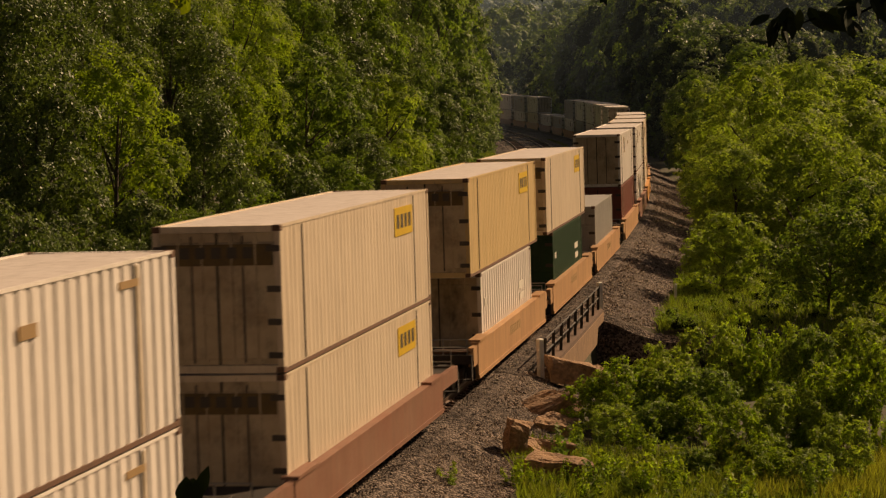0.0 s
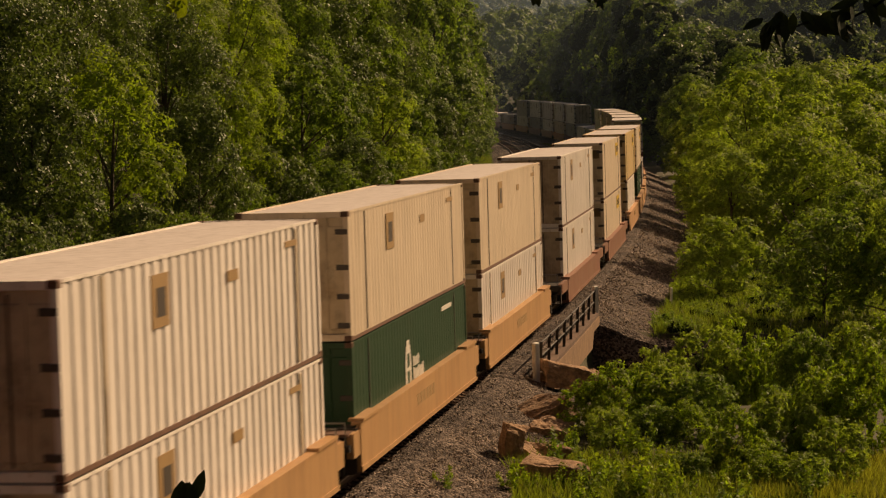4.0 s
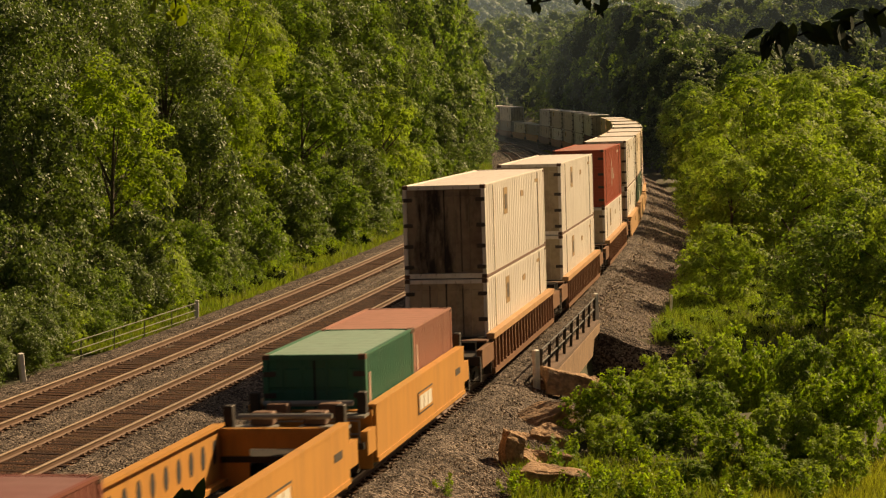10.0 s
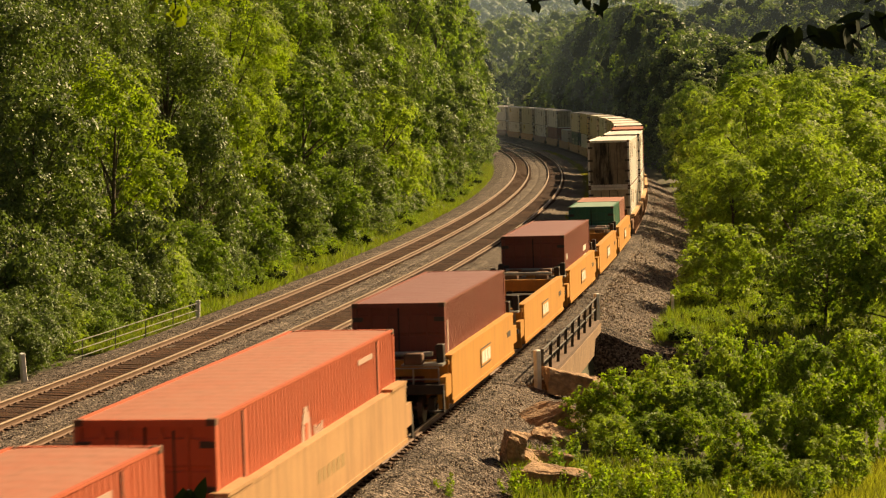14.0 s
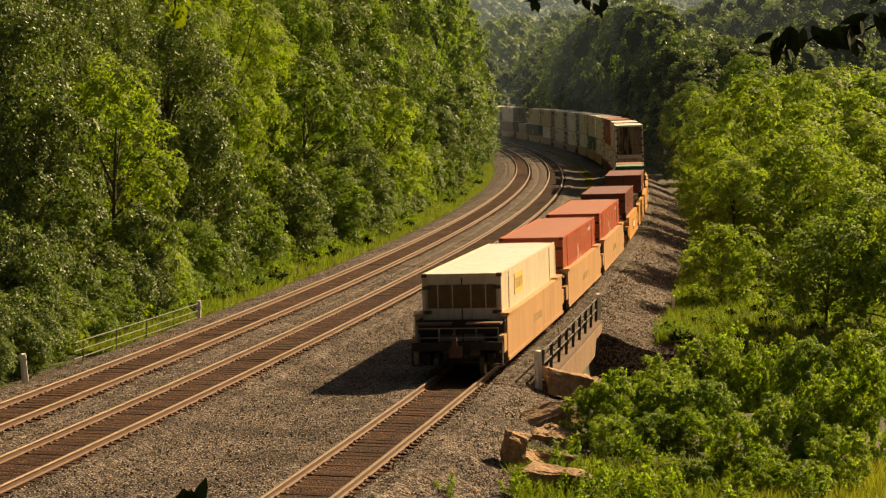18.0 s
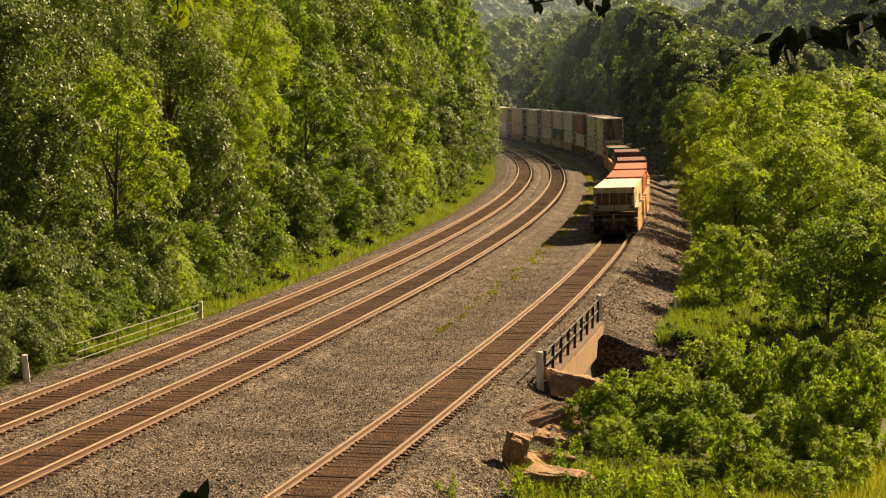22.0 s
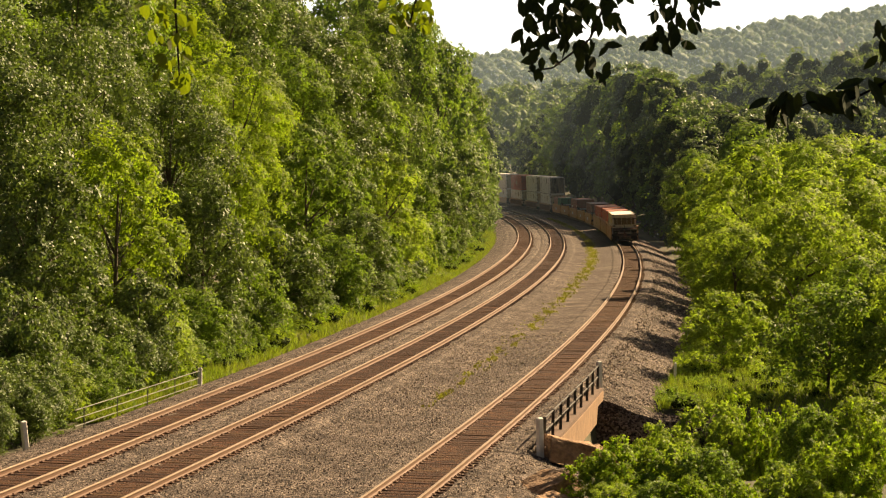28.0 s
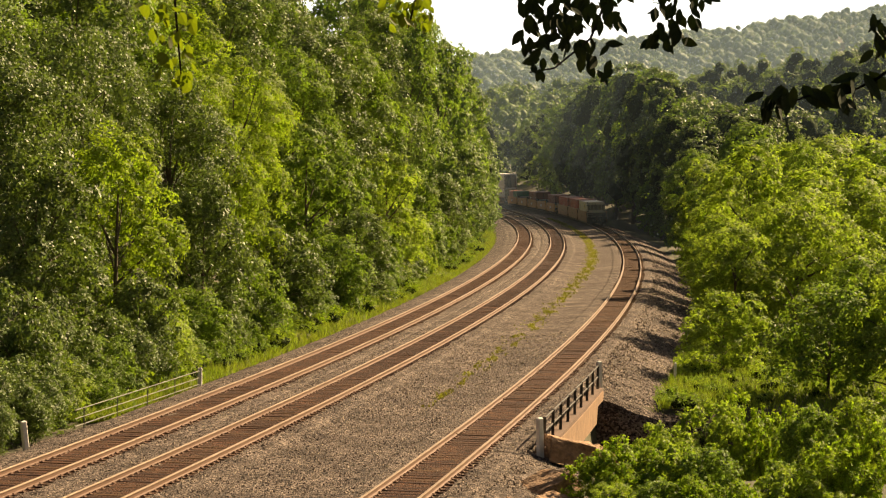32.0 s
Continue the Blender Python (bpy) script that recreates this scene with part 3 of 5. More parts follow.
def crown_form(rng, height, base, radius, lobes, lobe=(0.26, 0.50), spread=(0.65, 1.1), top=0.75):
    """Centres and radii of the lobes of an uneven crown between base and height."""
    C, R = [], []
    for i in range(lobes):
        v = (i + 0.5) / lobes
        zc = base + (height - base) * (0.10 + 0.82 * v) + rng.normal(0, 0.03) * height
        span = radius * (math.sin(math.pi * min(0.97, 0.22 + 0.70 * v)) ** top)
        a = i * 2.4 + rng.uniform(-0.5, 0.5)
        rr = radius * rng.uniform(*lobe)
        off = max(0.0, span - rr * 0.5) * rng.uniform(*spread)
        C.append((math.cos(a) * off, math.sin(a) * off, min(zc, height - rr * 0.7)))
        R.append(rr)
    return np.array(C), np.array(R)


def spray_leaves(rng, C, R, count, leaf, sprays=18, size=0.38, flat=0.5, droop=0.3, slim=0.55, loose=0.45, three=False):
    """Leaves gathered in domed, drooping sprays over the lobes, with gaps between the sprays."""
    i = np.repeat(np.arange(len(C)), sprays)
    d = unit(rng.normal(0, 1, (len(i), 3)) + UP * 0.3)
    S = C[i] + d * (R[i] * (0.48 + 0.66 * rng.random(len(i)) ** 0.7))[:, None]
    gap = np.linalg.norm(S[:, None] - C[None], axis=2) / R[None]
    gap[np.arange(len(i)), i] = 9.0
    keep = gap.min(1) > 0.60
    S, d, i = S[keep], d[keep], i[keep]
    rs = R[i] * size * rng.uniform(0.55, 1.35, len(i))
    n = unit(d * 0.7 + UP * 0.5 + rng.normal(0, 0.25, d.shape))
    w = rs ** 2
    pick = rng.choice(len(S), count, p=w / w.sum())
    q = unit(rng.normal(0, 1, (count, 3)))
    qn = (q * n[pick]).sum(1)
    q = np.where((qn < -0.2)[:, None], q - 2 * qn[:, None] * n[pick], q)
    off = q * (rs[pick] * rng.random(count) ** 0.4 * rng.uniform(0.8, 1.35, count))[:, None]
    up = (off * n[pick]).sum(1)[:, None]
    side = np.linalg.norm(off - up * n[pick], axis=1)
    P = S[pick] + off - up * n[pick] * (1 - flat)
    P[:, 2] -= droop * side ** 2 / rs[pick]
    return leaf_quads(P, n[pick] + 0.6 * q, leaf, rng, slim, loose, three)


def core_lobes(C, R, mass, fine):
    bm = bmesh.new()
    for c, r in zip(C, R):
        for v in bmesh.ops.create_icosphere(bm, subdivisions=fine, radius=r * mass, matrix=Matrix.Translation(c))["verts"]:
            v.co += noise.noise_vector(v.co * 1.9 / max(r, 0.4)) * r * 0.5
    return bm


# leaf material, and how the sprays of that kind of tree hang
SPECIES = (dict(mat=M_LEAF_A, flat=0.55, droop=0.25, slim=0.60, loose=0.45), dict(mat=M_LEAF_B, flat=0.32, droop=0.35, slim=0.42, loose=0.40),
           dict(mat=M_LEAF_C, flat=0.70, droop=0.20, slim=0.58, loose=0.70), dict(mat=M_LEAF_D, flat=0.42, droop=0.30, slim=0.52, loose=0.42),
           dict(mat=M_WEED, flat=1.0, droop=-0.15, slim=0.42, loose=0.60), dict(mat=M_LEAF_D, flat=1.0, droop=-0.10, slim=0.45, loose=0.60), dict(mat=M_LEAF_A, flat=0.9, droop=0.0, slim=0.50, loose=0.65))
TREE_WORDS = ("leafy broadleaf tree with mid-green crown at the wood's edge", "feathery yellow-green broadleaf tree in sunlight", "dense dark tree with glossy grey-green leaves", "young bright yellow-green tree in full sun")


def make_tree(seed, height, base, radius, lobes, count, leaf, kind, trunk_r, limbs=8, lobe=(0.30, 0.54), spread=(0.65, 1.1), mass=0.44, fine=1, sprays=18, three=False, label="", category="tree", name="tree"):
    rng = np.random.default_rng(seed)
    tree = tagged(empty(name), label or TREE_WORDS[kind], category)
    C, R = crown_form(rng, height, base, radius, lobes, lobe, spread)
    bm = bmesh.new()
    lean = rng.normal(0, 0.02, 2)
    pts = [Vector((lean[0] * z * z / height + 0.02 * radius * math.sin(z * 0.7 + seed), lean[1] * z * z / height, z)) for z in np.linspace(-0.4, height * 0.82, 7)]
    for i, (a, b) in enumerate(zip(pts, pts[1:])):
        tube(bm, a, b, trunk_r * (1 - i / 7.5), trunk_r * (1 - (i + 1) / 7.5), seg=7)
    for i in rng.permutation(lobes)[:limbs]:
        e = Vector(C[i] + unit(C[i] - np.array([0, 0, C[i][2]])) * R[i] * 0.7)
        p = Vector((0, 0, max(0.1, C[i][2] * 0.62)))
        q = p.lerp(e, 0.5) + Vector((0, 0, 0.08 * height * rng.uniform(-0.3, 1.0)))
        tube(bm, p, q, trunk_r * 0.40, trunk_r * 0.24, seg=5)
        tube(bm, q, e, trunk_r * 0.24, trunk_r * 0.08, seg=5)
    part("trunk", bm, M_BARK, tree)
    s = SPECIES[kind]
    quads("crown", spray_leaves(rng, C, R, count, leaf, sprays, flat=s["flat"], droop=s["droop"], slim=s["slim"], loose=s["loose"], three=three), s["mat"], tree)
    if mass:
        tagged(part("inner_foliage", core_lobes(C, R, mass, fine), M_INNER_SHADE, tree, "inner foliage lumps coloured dark for shade"), kind="stuff")
    return tree


def make_weed(seed, mat):
    """A leafy weed of several upright stems, about a metre high."""
    rng = np.random.default_rng(seed)
    w = tagged(empty("weed"), "small bright green weed growing on the stony bank", "weed")
    P, N = [], []
    for i in range(6):
        a = rng.uniform(0, 6.28)
        tip = Vector((math.cos(a) * 0.28, math.sin(a) * 0.28, rng.uniform(0.6, 1.0)))
        bm = bmesh.new()
        tube(bm, (0, 0, -0.05), tip, 0.008, 0.003, seg=4)
        part("stem", bm, M_WEED, w)
        for k in range(42):
            t = rng.uniform(0.15, 1.0)
            r = rng.normal(0, 0.07, 3) * (1.25 - 0.6 * t)
            P.append(np.array(tip) * t + r)
            N.append(r + np.array([0, 0, 0.08]))
    quads("leaves", leaf_quads(np.array(P), np.array(N) * 8, 0.06, rng, 0.4), mat, w)
    return w


def make_bush(seed, height, spread, stems, leaves, leaf, mat, label, category="bush", name="bush", droop=0.35):
    """A shrub of arching stems from one root, with leaves along their outer halves."""
    rng = np.random.default_rng(seed)
    w = tagged(empty(name), label, category)
    bm = bmesh.new()
    P, N = [], []
    for i in range(stems):
        a = i * 2.4 + rng.normal(0, 0.3)
        out = spread * rng.random() ** 0.6
        h = height * rng.uniform(0.55, 1.0) * (1 - 0.35 * (out / spread) ** 2)
        root = np.array([math.cos(a), math.sin(a), 0]) * out * 0.35
        tip = np.array([math.cos(a) * out, math.sin(a) * out, h])
        bend = np.array([math.cos(a), math.sin(a), 0]) * out * droop
        at = lambda t: root + (tip - root) * t + bend * t * t - np.array([0, 0, 1]) * droop * h * 0.35 * t ** 3 + np.array([0, 0, 0.25 * h]) * math.sin(math.pi * t) * 0.5
        pts = [at(t) for t in (0, 0.5, 1.0)]
        for p, q, r in zip(pts, pts[1:], (0.014, 0.007)):
            if i % 3 == 0:
                tube(bm, p, q, r * height * 0.5, r * height * 0.25, seg=3)
        for _ in range(leaves):
            t = 1 - 0.85 * rng.random() ** 1.3
            r = rng.normal(0, 0.075 * height * (1.25 - 0.75 * t), 3)
            P.append(at(t) + r)
            N.append(r / height * 9 + np.array([0.0, 0.0, 0.7]))
    part("branchwork", bm, M_BARK, w)
    inner = bmesh.new()
    for k in range(7):
        a = k * 2.4
        c = Vector((math.cos(a), math.sin(a), 0)) * spread * (0.42 if k else 0.0) + Vector((0, 0, height * (0.24 if k else 0.36)))
        for v in bmesh.ops.create_icosphere(inner, subdivisions=2, radius=height * 0.15, matrix=Matrix.Translation(c))["verts"]:
            v.co += noise.noise_vector(v.co * 2.5 / height) * height * 0.12
    tagged(part("inner_foliage", inner, M_INNER_SHADE, w, "inner foliage lumps coloured dark for shade"), kind="stuff")
    P = np.array(P)
    P[:, 2] = np.maximum(P[:, 2], 0.03)
    quads("leaves", leaf_quads(P, np.array(N), leaf, rng, 0.45), mat, w)
    return w


def plant(proto, x, y, scale, turn, sink=0.0, label=""):
    m = Matrix.Translation((x, y, ground_at(x, y) - sink)) @ Matrix.Rotation(turn, 4, "Z")
    t = copy_thing(proto, m)
    t.scale = (scale[0], scale[0], scale[1]) if isinstance(scale, tuple) else (scale,) * 3
    if label:
        t["label"] = label
    return t


def drop(proto):
    for o in (*proto.children_recursive, proto):
        bpy.data.objects.remove(o)


# trees of the wood left of the tracks: metres ahead, offset from the nearest track, height, radius, kind
LEFT_FRONT = ((84, -17.6, 5.0, 1.7, 2), (90, -18.0, 3.9, 1.6, 2), (97, -21.1, 9.0, 2.6, 2), (100, -17.6, 4.6, 1.9, 2), (104, -19.8, 10.3, 3.0, 1), (109, -17.6, 3.6, 1.6, 0), (115, -18.6, 8.6, 2.3, 2), (122, -17.7, 4.4, 1.8, 0),
              (130, -20.1, 8.8, 2.4, 1), (133, -18.2, 5.7, 2.5, 2), (148, -17.9, 4.8, 2.2, 0), (158, -18.0, 6.2, 2.4, 2))
LEFT_EDGE = ((162, -22.1, 10.5, 3.2, 0), (171, -21.1, 9.0, 3.0, 0), (182, -19.1, 9.6, 3.2, 3), (170, -17.8, 5.0, 1.8, 0), (192, -17.8, 5.0, 1.9, 3), (204, -19.5, 8.5, 3.0, 0), (225, -18.6, 8.0, 3.0, 2), (214, -17.9, 5.2, 2.0, 0),
             (243, -18.8, 9.5, 3.2, 0), (262, -18.6, 10.0, 3.2, 2), (282, -18.2, 9.0, 3.0, 0), (300, -17.8, 8.5, 3.0, 0))
LEFT_SECOND = ((102, -24.6, 14.4, 3.4, 2), (112, -25.1, 14.1, 3.3, 2), (121, -25.6, 14.0, 3.0, 2), (128, -23.6, 12.8, 3.4, 2), (140, -25.6, 13.4, 3.2, 1), (152, -25.1, 14.3, 3.6, 1), (166, -25.6, 13.0, 3.3, 1),
               (180, -26.0, 16.0, 3.8, 0), (198, -26.6, 18.0, 4.4, 2), (214, -26.0, 19.0, 4.4, 0), (228, -25.6, 22.0, 4.6, 2), (245, -23.6, 25.0, 4.7, 0), (260, -27.5, 27.0, 5.0, 0), (285, -25.0, 27.0, 4.6, 0))
LEFT_END = ((262, -21.0, 22.5, 4.2, 0), (278, -20.6, 23.0, 4.4, 0), (292, -19.6, 20.5, 4.0, 0), (304, -18.4, 16.0, 3.7, 0), (316, -17.6, 12.5, 3.4, 2), (326, -16.8, 8.5, 3.0, 0), (338, -17.0, 12.5, 3.4, 0), (352, -17.5, 12.0, 3.6, 0), (375, -18, 13.0, 4.0, 0), (400, -19, 14.0, 4.0, 0))
LEFT_THIRD = ((124, -33.0, 15.5, 4.4, 0), (146, -34.0, 17.2, 4.6, 2), (158, -35.0, 18.0, 4.8, 0), (171, -34.5, 18.8, 5.0, 1), (191, -34.1, 19.6, 5.3, 2), (210, -35.0, 21.0, 5.4, 0), (228, -35.1, 22.6, 5.6, 2), (250, -34.0, 26.0, 5.6, 0), (275, -32.0, 27.5, 5.6, 2), (300, -30.0, 27.5, 5.2, 0))
# trees right of the tracks
RIGHT_NEAR = ((112, 7.2, 3.9, 2.1, 3), (132, 11.0, 8.2, 4.9, 3), (127, 7.6, 6.8, 2.5, 3), (101, 12.0, 4.7, 2.3, 0), (100, 14.8, 5.4, 2.2, 3), (87, 13.2, 4.0, 1.8, 3), (141, 15.5, 8.8, 3.4, 3), (120, 14.5, 5.2, 2.4, 0), (118, 17.5, 6.0, 2.6, 3), (93, 16.5, 5.0, 2.2, 0))
RIGHT_MID = ((165, 9.0, 11.0, 3.2, 3), (158, 7.0, 6.4, 2.6, 3), (172, 7.0, 7.6, 2.8, 3), (176, 12.9, 12.2, 1.6, 0), (160, 16.4, 10.2, 3.5, 3), (163, 12.9, 9.4, 3.4, 3), (150, 19.5, 9.5, 3.5, 3), (186, 7.4, 8.0, 2.9, 0), (146, 8.0, 5.6, 2.4, 3),
             (205, 8.0, 8.6, 3.0, 3), (225, 8.0, 9.0, 3.0, 0), (245, 8.0, 10.0, 3.1, 3), (266, 8.2, 11.8, 3.4, 0), (178, 19.0, 11.0, 3.8, 0), (195, 14.0, 11.5, 3.8, 3))
RIGHT_BACK = ((200, 21.0, 12.0, 4.0, 0), (218, 14.5, 12.0, 4.0, 0), (236, 20.0, 13.0, 4.2, 3), (250, 14.0, 13.0, 4.2, 0), (180, 27.0, 11.0, 4.0, 3), (215, 29.0, 13.0, 4.4, 0), (272, 15.0, 15.0, 4.4, 0), (285, 9.5, 12.5, 3.8, 2))
# the shaded wall of trees round the outside of the curve
CURVE_WALL = ((296, 11.0, 15.0, 4.3, 2), (308, 9.6, 16.5, 4.3, 2), (320, 11.4, 18.9, 4.8, 0), (332, 9.8, 19.7, 4.5, 2), (344, 11.6, 22.3, 5.0, 2), (356, 10.0, 23.3, 4.8, 2), (368, 11.8, 24.8, 5.2, 0), (380, 10.2, 24.8, 5.0, 2),
              (392, 12.0, 25.4, 5.2, 2), (404, 10.4, 24.8, 5.0, 0), (416, 12.2, 25.4, 5.2, 2), (428, 10.6, 24.2, 5.0, 2), (440, 12.2, 24.2, 5.2, 0), (452, 10.8, 22.9, 5.0, 2), (466, 12.2, 22.3, 5.2, 2), (482, 11.0, 21.1, 5.0, 0))
# bushes on the creek bank: x, y, height, radius, kind
CREEK_BUSHES = ((4.6, 67.4, 1.7, 1.0, 3), (5.5, 67.8, 2.0, 1.2, 3), (6.6, 68.2, 2.0, 1.2, 0), (7.6, 67.2, 1.8, 1.1, 2), (4.9, 65.2, 1.2, 0.9, 0), (6.1, 65.6, 1.2, 0.95, 2), (7.2, 65.4, 1.3, 0.9, 3), (8.6, 75.0, 2.4, 1.2, 0),
                (9.9, 76.0, 3.6, 1.3, 3), (11.2, 77.0, 4.4, 1.4, 3), (11.6, 73.6, 2.4, 1.1, 2), (7.0, 73.4, 1.9, 1.0, 0), (8.3, 71.0, 1.4, 1.0, 2))
SLOPE_BUSHES = ((8.1, 61.2, 1.7, 1.0, 3), (9.2, 62.2, 2.0, 1.1, 0), (10.5, 63.2, 2.4, 1.2, 3), (11.7, 64.2, 2.9, 1.2, 3), (10.4, 60.2, 1.6, 1.0, 0), (8.2, 58.6, 1.1, 0.8, 3), (9.3, 58.4, 1.0, 0.8, 0), (9.9, 66.5, 1.6, 1.0, 2), (11.4, 67.6, 1.8, 1.1, 0),
                (15.0, 86.0, 3.6, 1.3, 3), (16.4, 87.5, 4.0, 1.4, 3), (12.6, 84.0, 2.2, 1.2, 0), (12.9, 80.0, 3.0, 1.5, 0), (9.6, 83.0, 1.7, 1.1, 2), (8.1, 79.0, 1.6, 0.9, 0), (13.0, 92.0, 2.4, 1.3, 0), (11.0, 94.5, 1.2, 0.9, 2), (6.6, 59.6, 0.8, 0.6, 2))


def build_woods():
    rng = random.Random(5)
    size = {"tall": (16.0, 4.2), "mid": (8.5, 2.7), "small": (4.2, 1.9), "round": (8.2, 4.7), "bush": (1.9, 1.1)}
    protos = {}

    def proto(form, reach, kind):
        """One tree of each form and fineness of leaf, made when first wanted."""
        key = (form, reach, kind)
        if key not in protos:
            h, r = size[form]
            seed = 11 + 37 * kind + 5 * reach + 101 * ("tall", "mid", "small", "bush", "round").index(form)
            if form == "tall":
                # Far kind 2 gets large shade-coloured cores.
                protos[key] = make_tree(seed, h, 1.6, r, 25, (42000, 31000, 13000)[reach], (0.105, 0.122, 0.19)[reach], kind, 0.24, three=reach > 0, fine=2 if reach == 0 else 1, sprays=(26, 20, 14)[reach], mass=0.74 if (reach, kind) == (2, 2) else 0.0)
            elif form == "mid":
                protos[key] = make_tree(seed, h, 0.4, r, 19, (21000, 15000, 6500)[reach], (0.092, 0.108, 0.165)[reach], kind, 0.15, three=reach > 0, fine=2 if reach == 0 else 1, sprays=(24, 18, 12)[reach], mass=0.0)
            elif form == "round":
                protos[key] = make_tree(seed, h, 0.5, r, 46, 52000, 0.088, kind, 0.2, lobe=(0.18, 0.34), sprays=24, mass=0.0)
            elif form == "small":
                protos[key] = make_tree(seed, h, 0.5, r, 17, (11000, 7500, 2800)[reach], (0.075, 0.095, 0.155)[reach], kind, 0.08, three=reach > 0, sprays=(20, 14, 10)[reach], mass=0.0)
            else:
                protos[key] = make_tree(seed, h, 0.1, r, 15, 8500, 0.052, kind, 0.03, lobe=(0.20, 0.40), sprays=16, mass=0.0, label="dense leafy bush on the creek bank", category="bush", name="bush")
        return protos[key]

    def stand(trees, reach):
        for y, l, h, r, k in trees:
            form = "tall" if h > 11.5 else "round" if r > 4.5 else "mid" if h > 6 else "small"
            H, R = size[form]
            plant(proto(form, reach, k), float(line_x(y)) + l, y, (r / R, h / H), rng.uniform(0, 6.28), 0.1)

    for trees, reach in ((LEFT_FRONT, 0), (LEFT_EDGE, 1), (LEFT_SECOND[:4], 0), (LEFT_SECOND[4:], 1), (LEFT_END, 2), (LEFT_THIRD, 1), (RIGHT_NEAR, 0), (RIGHT_MID, 1), (RIGHT_BACK, 2), (CURVE_WALL, 2)):
        stand(trees, reach)
    for x, y, h, r, k in CREEK_BUSHES + SLOPE_BUSHES:
        plant(proto("bush", 0, {3: 4, 0: 5, 2: 6}[k]), x, y, (r / 1.1, h / 1.9), rng.uniform(0, 6.28), 0.08)
    # trees farther back up the wooded slope
    y = 118.0
    while y < 340:
        plant(proto("tall", 2, rng.choice((0, 0, 1))), float(line_x(y)) - rng.uniform(40, 48), y, (rng.uniform(1.1, 1.35), rng.uniform(1.1, 1.35)), rng.uniform(0, 6.28))
        y += rng.uniform(9.0, 13.0)
    # a second row behind the shaded wall of the curve
    for i in range(19):
        y = 296 + 10 * i
        plant(proto("tall", 2, 2), float(line_x(y)) + 18 + 3 * (i % 2), y, (1.2, 1.0 + 0.45 * (y - 296) / 180), rng.uniform(0, 6.28))
    # dark shrubs right beside the ballast where the wood begins
    for yy, l, sc in ((75.5, 4.9, 0.62), (77.5, 5.2, 0.7), (79.5, 4.7, 0.55), (81.5, 5.4, 0.72), (84.0, 5.2, 0.55), (87.0, 5.9, 0.7), (78.5, 7.2, 0.95), (83.0, 7.4, 1.0)):
        plant(proto("small", 0, 2), float(line_x(yy, "far")) - l, yy, (sc, sc * 0.9), rng.uniform(0, 6.28), 0.12, "dark leafy shrub beside the ballast")
    # shrubs along the foot of the wood
    y = 77.0
    while y < 330:
        reach = 0 if y < 125 else 1 if y < 215 else 2
        s = rng.uniform(0.45, 0.85)
        plant(proto("small", reach, rng.choice((0, 0, 2, 2, 3))), float(line_x(y, "far")) - (4.4 if y < 105 else 5.4) - 1.7 * s - rng.uniform(0, 0.8), y, (s, s * rng.uniform(0.7, 1.0)), rng.uniform(0, 6.28), 0.12, "low leafy shrub along the wood's edge")
        y += rng.uniform(2.2, 3.6) * (1.0 if y < 200 else 1.7)
    # low shrubs where the gravel bank meets the green
    for yy, l, s, k in ((122, 6.2, 0.42, 3), (129, 5.9, 0.45, 0), (136, 6.3, 0.6, 3), (150, 6.1, 0.6, 0), (164, 5.8, 0.6, 3), (180, 6.0, 0.7, 0), (198, 6.0, 0.7, 3), (215, 6.2, 0.7, 0), (236, 6.3, 0.8, 0), (258, 6.5, 0.8, 3), (280, 6.6, 0.8, 0), (302, 6.8, 0.9, 2), (326, 7, 0.9, 0)):
        plant(proto("small", 1 if yy < 215 else 2, k), float(line_x(yy)) + l, yy, s, rng.uniform(0, 6.28), 0.1, "low leafy shrub beside the gravel bank")
    tuft = [make_bush(50 + i, 2.0, 1.1, 18, 32, 0.11, (M_WEED, M_LEAF_A, M_LEAF_B)[i], "leafy weed clump", "weed", "weed_clump") for i in range(3)]
    weed = [make_weed(60 + i, (M_WEED, M_LEAF_A)[i]) for i in range(2)]
    for x, yy, s, k in ((0.18, 55.6, 0.5, 0), (0.32, 55.2, 0.38, 1), (1.95, 56.8, 0.62, 0), (2.35, 57.2, 0.5, 0), (1.72, 57.0, 0.45, 0), (3.3, 58.2, 0.5, 0), (2.9, 57.6, 0.4, 0), (4.3, 60.4, 0.5, 0)):
        plant(weed[k], x, yy, s * 1.5, rng.uniform(0, 6.28), 0.0)
    y = 84.0
    while y < 330:
        plant(tuft[rng.randrange(3)], float(line_x(y, "far")) - rng.uniform(4.6, 6.4), y, rng.uniform(0.35, 0.8), rng.uniform(0, 6.28), 0.05, "leafy weed clump on the grass verge")
        y += rng.uniform(1.6, 4.2) * (1 if y < 180 else 2)
    for i in range(60):
        yy = rng.uniform(96, 125)
        plant(tuft[rng.randrange(3)], float(line_x(yy)) + rng.uniform(5.6, 14.0), yy, rng.uniform(0.25, 0.6), rng.uniform(0, 6.28), 0.05, "leafy weed clump beyond the creek")
    for i in range(44):
        yy = 95 + 32 * rng.random()
        if 101 < yy < 109:
            continue
        plant(tuft[rng.randrange(3)], float(line_x(yy)) + rng.uniform(4.9, 6.8), yy, rng.uniform(0.22, 0.5), rng.uniform(0, 6.28), 0.05, "leafy weed clump beyond the creek")
    for i in range(60):
        yy = rng.uniform(54, 64)
        plant(weed[rng.randrange(2)], rng.uniform(2.8, 10.5), yy, rng.uniform(0.6, 1.3), rng.uniform(0, 6.28), 0.0, "small leafy weed in the bank grass")
    for p in tuft + weed + list(protos.values()):
        drop(p)


build_woods()


_bm = bmesh.new()
bmesh.ops.create_icosphere(_bm, subdivisions=1, radius=1.0)
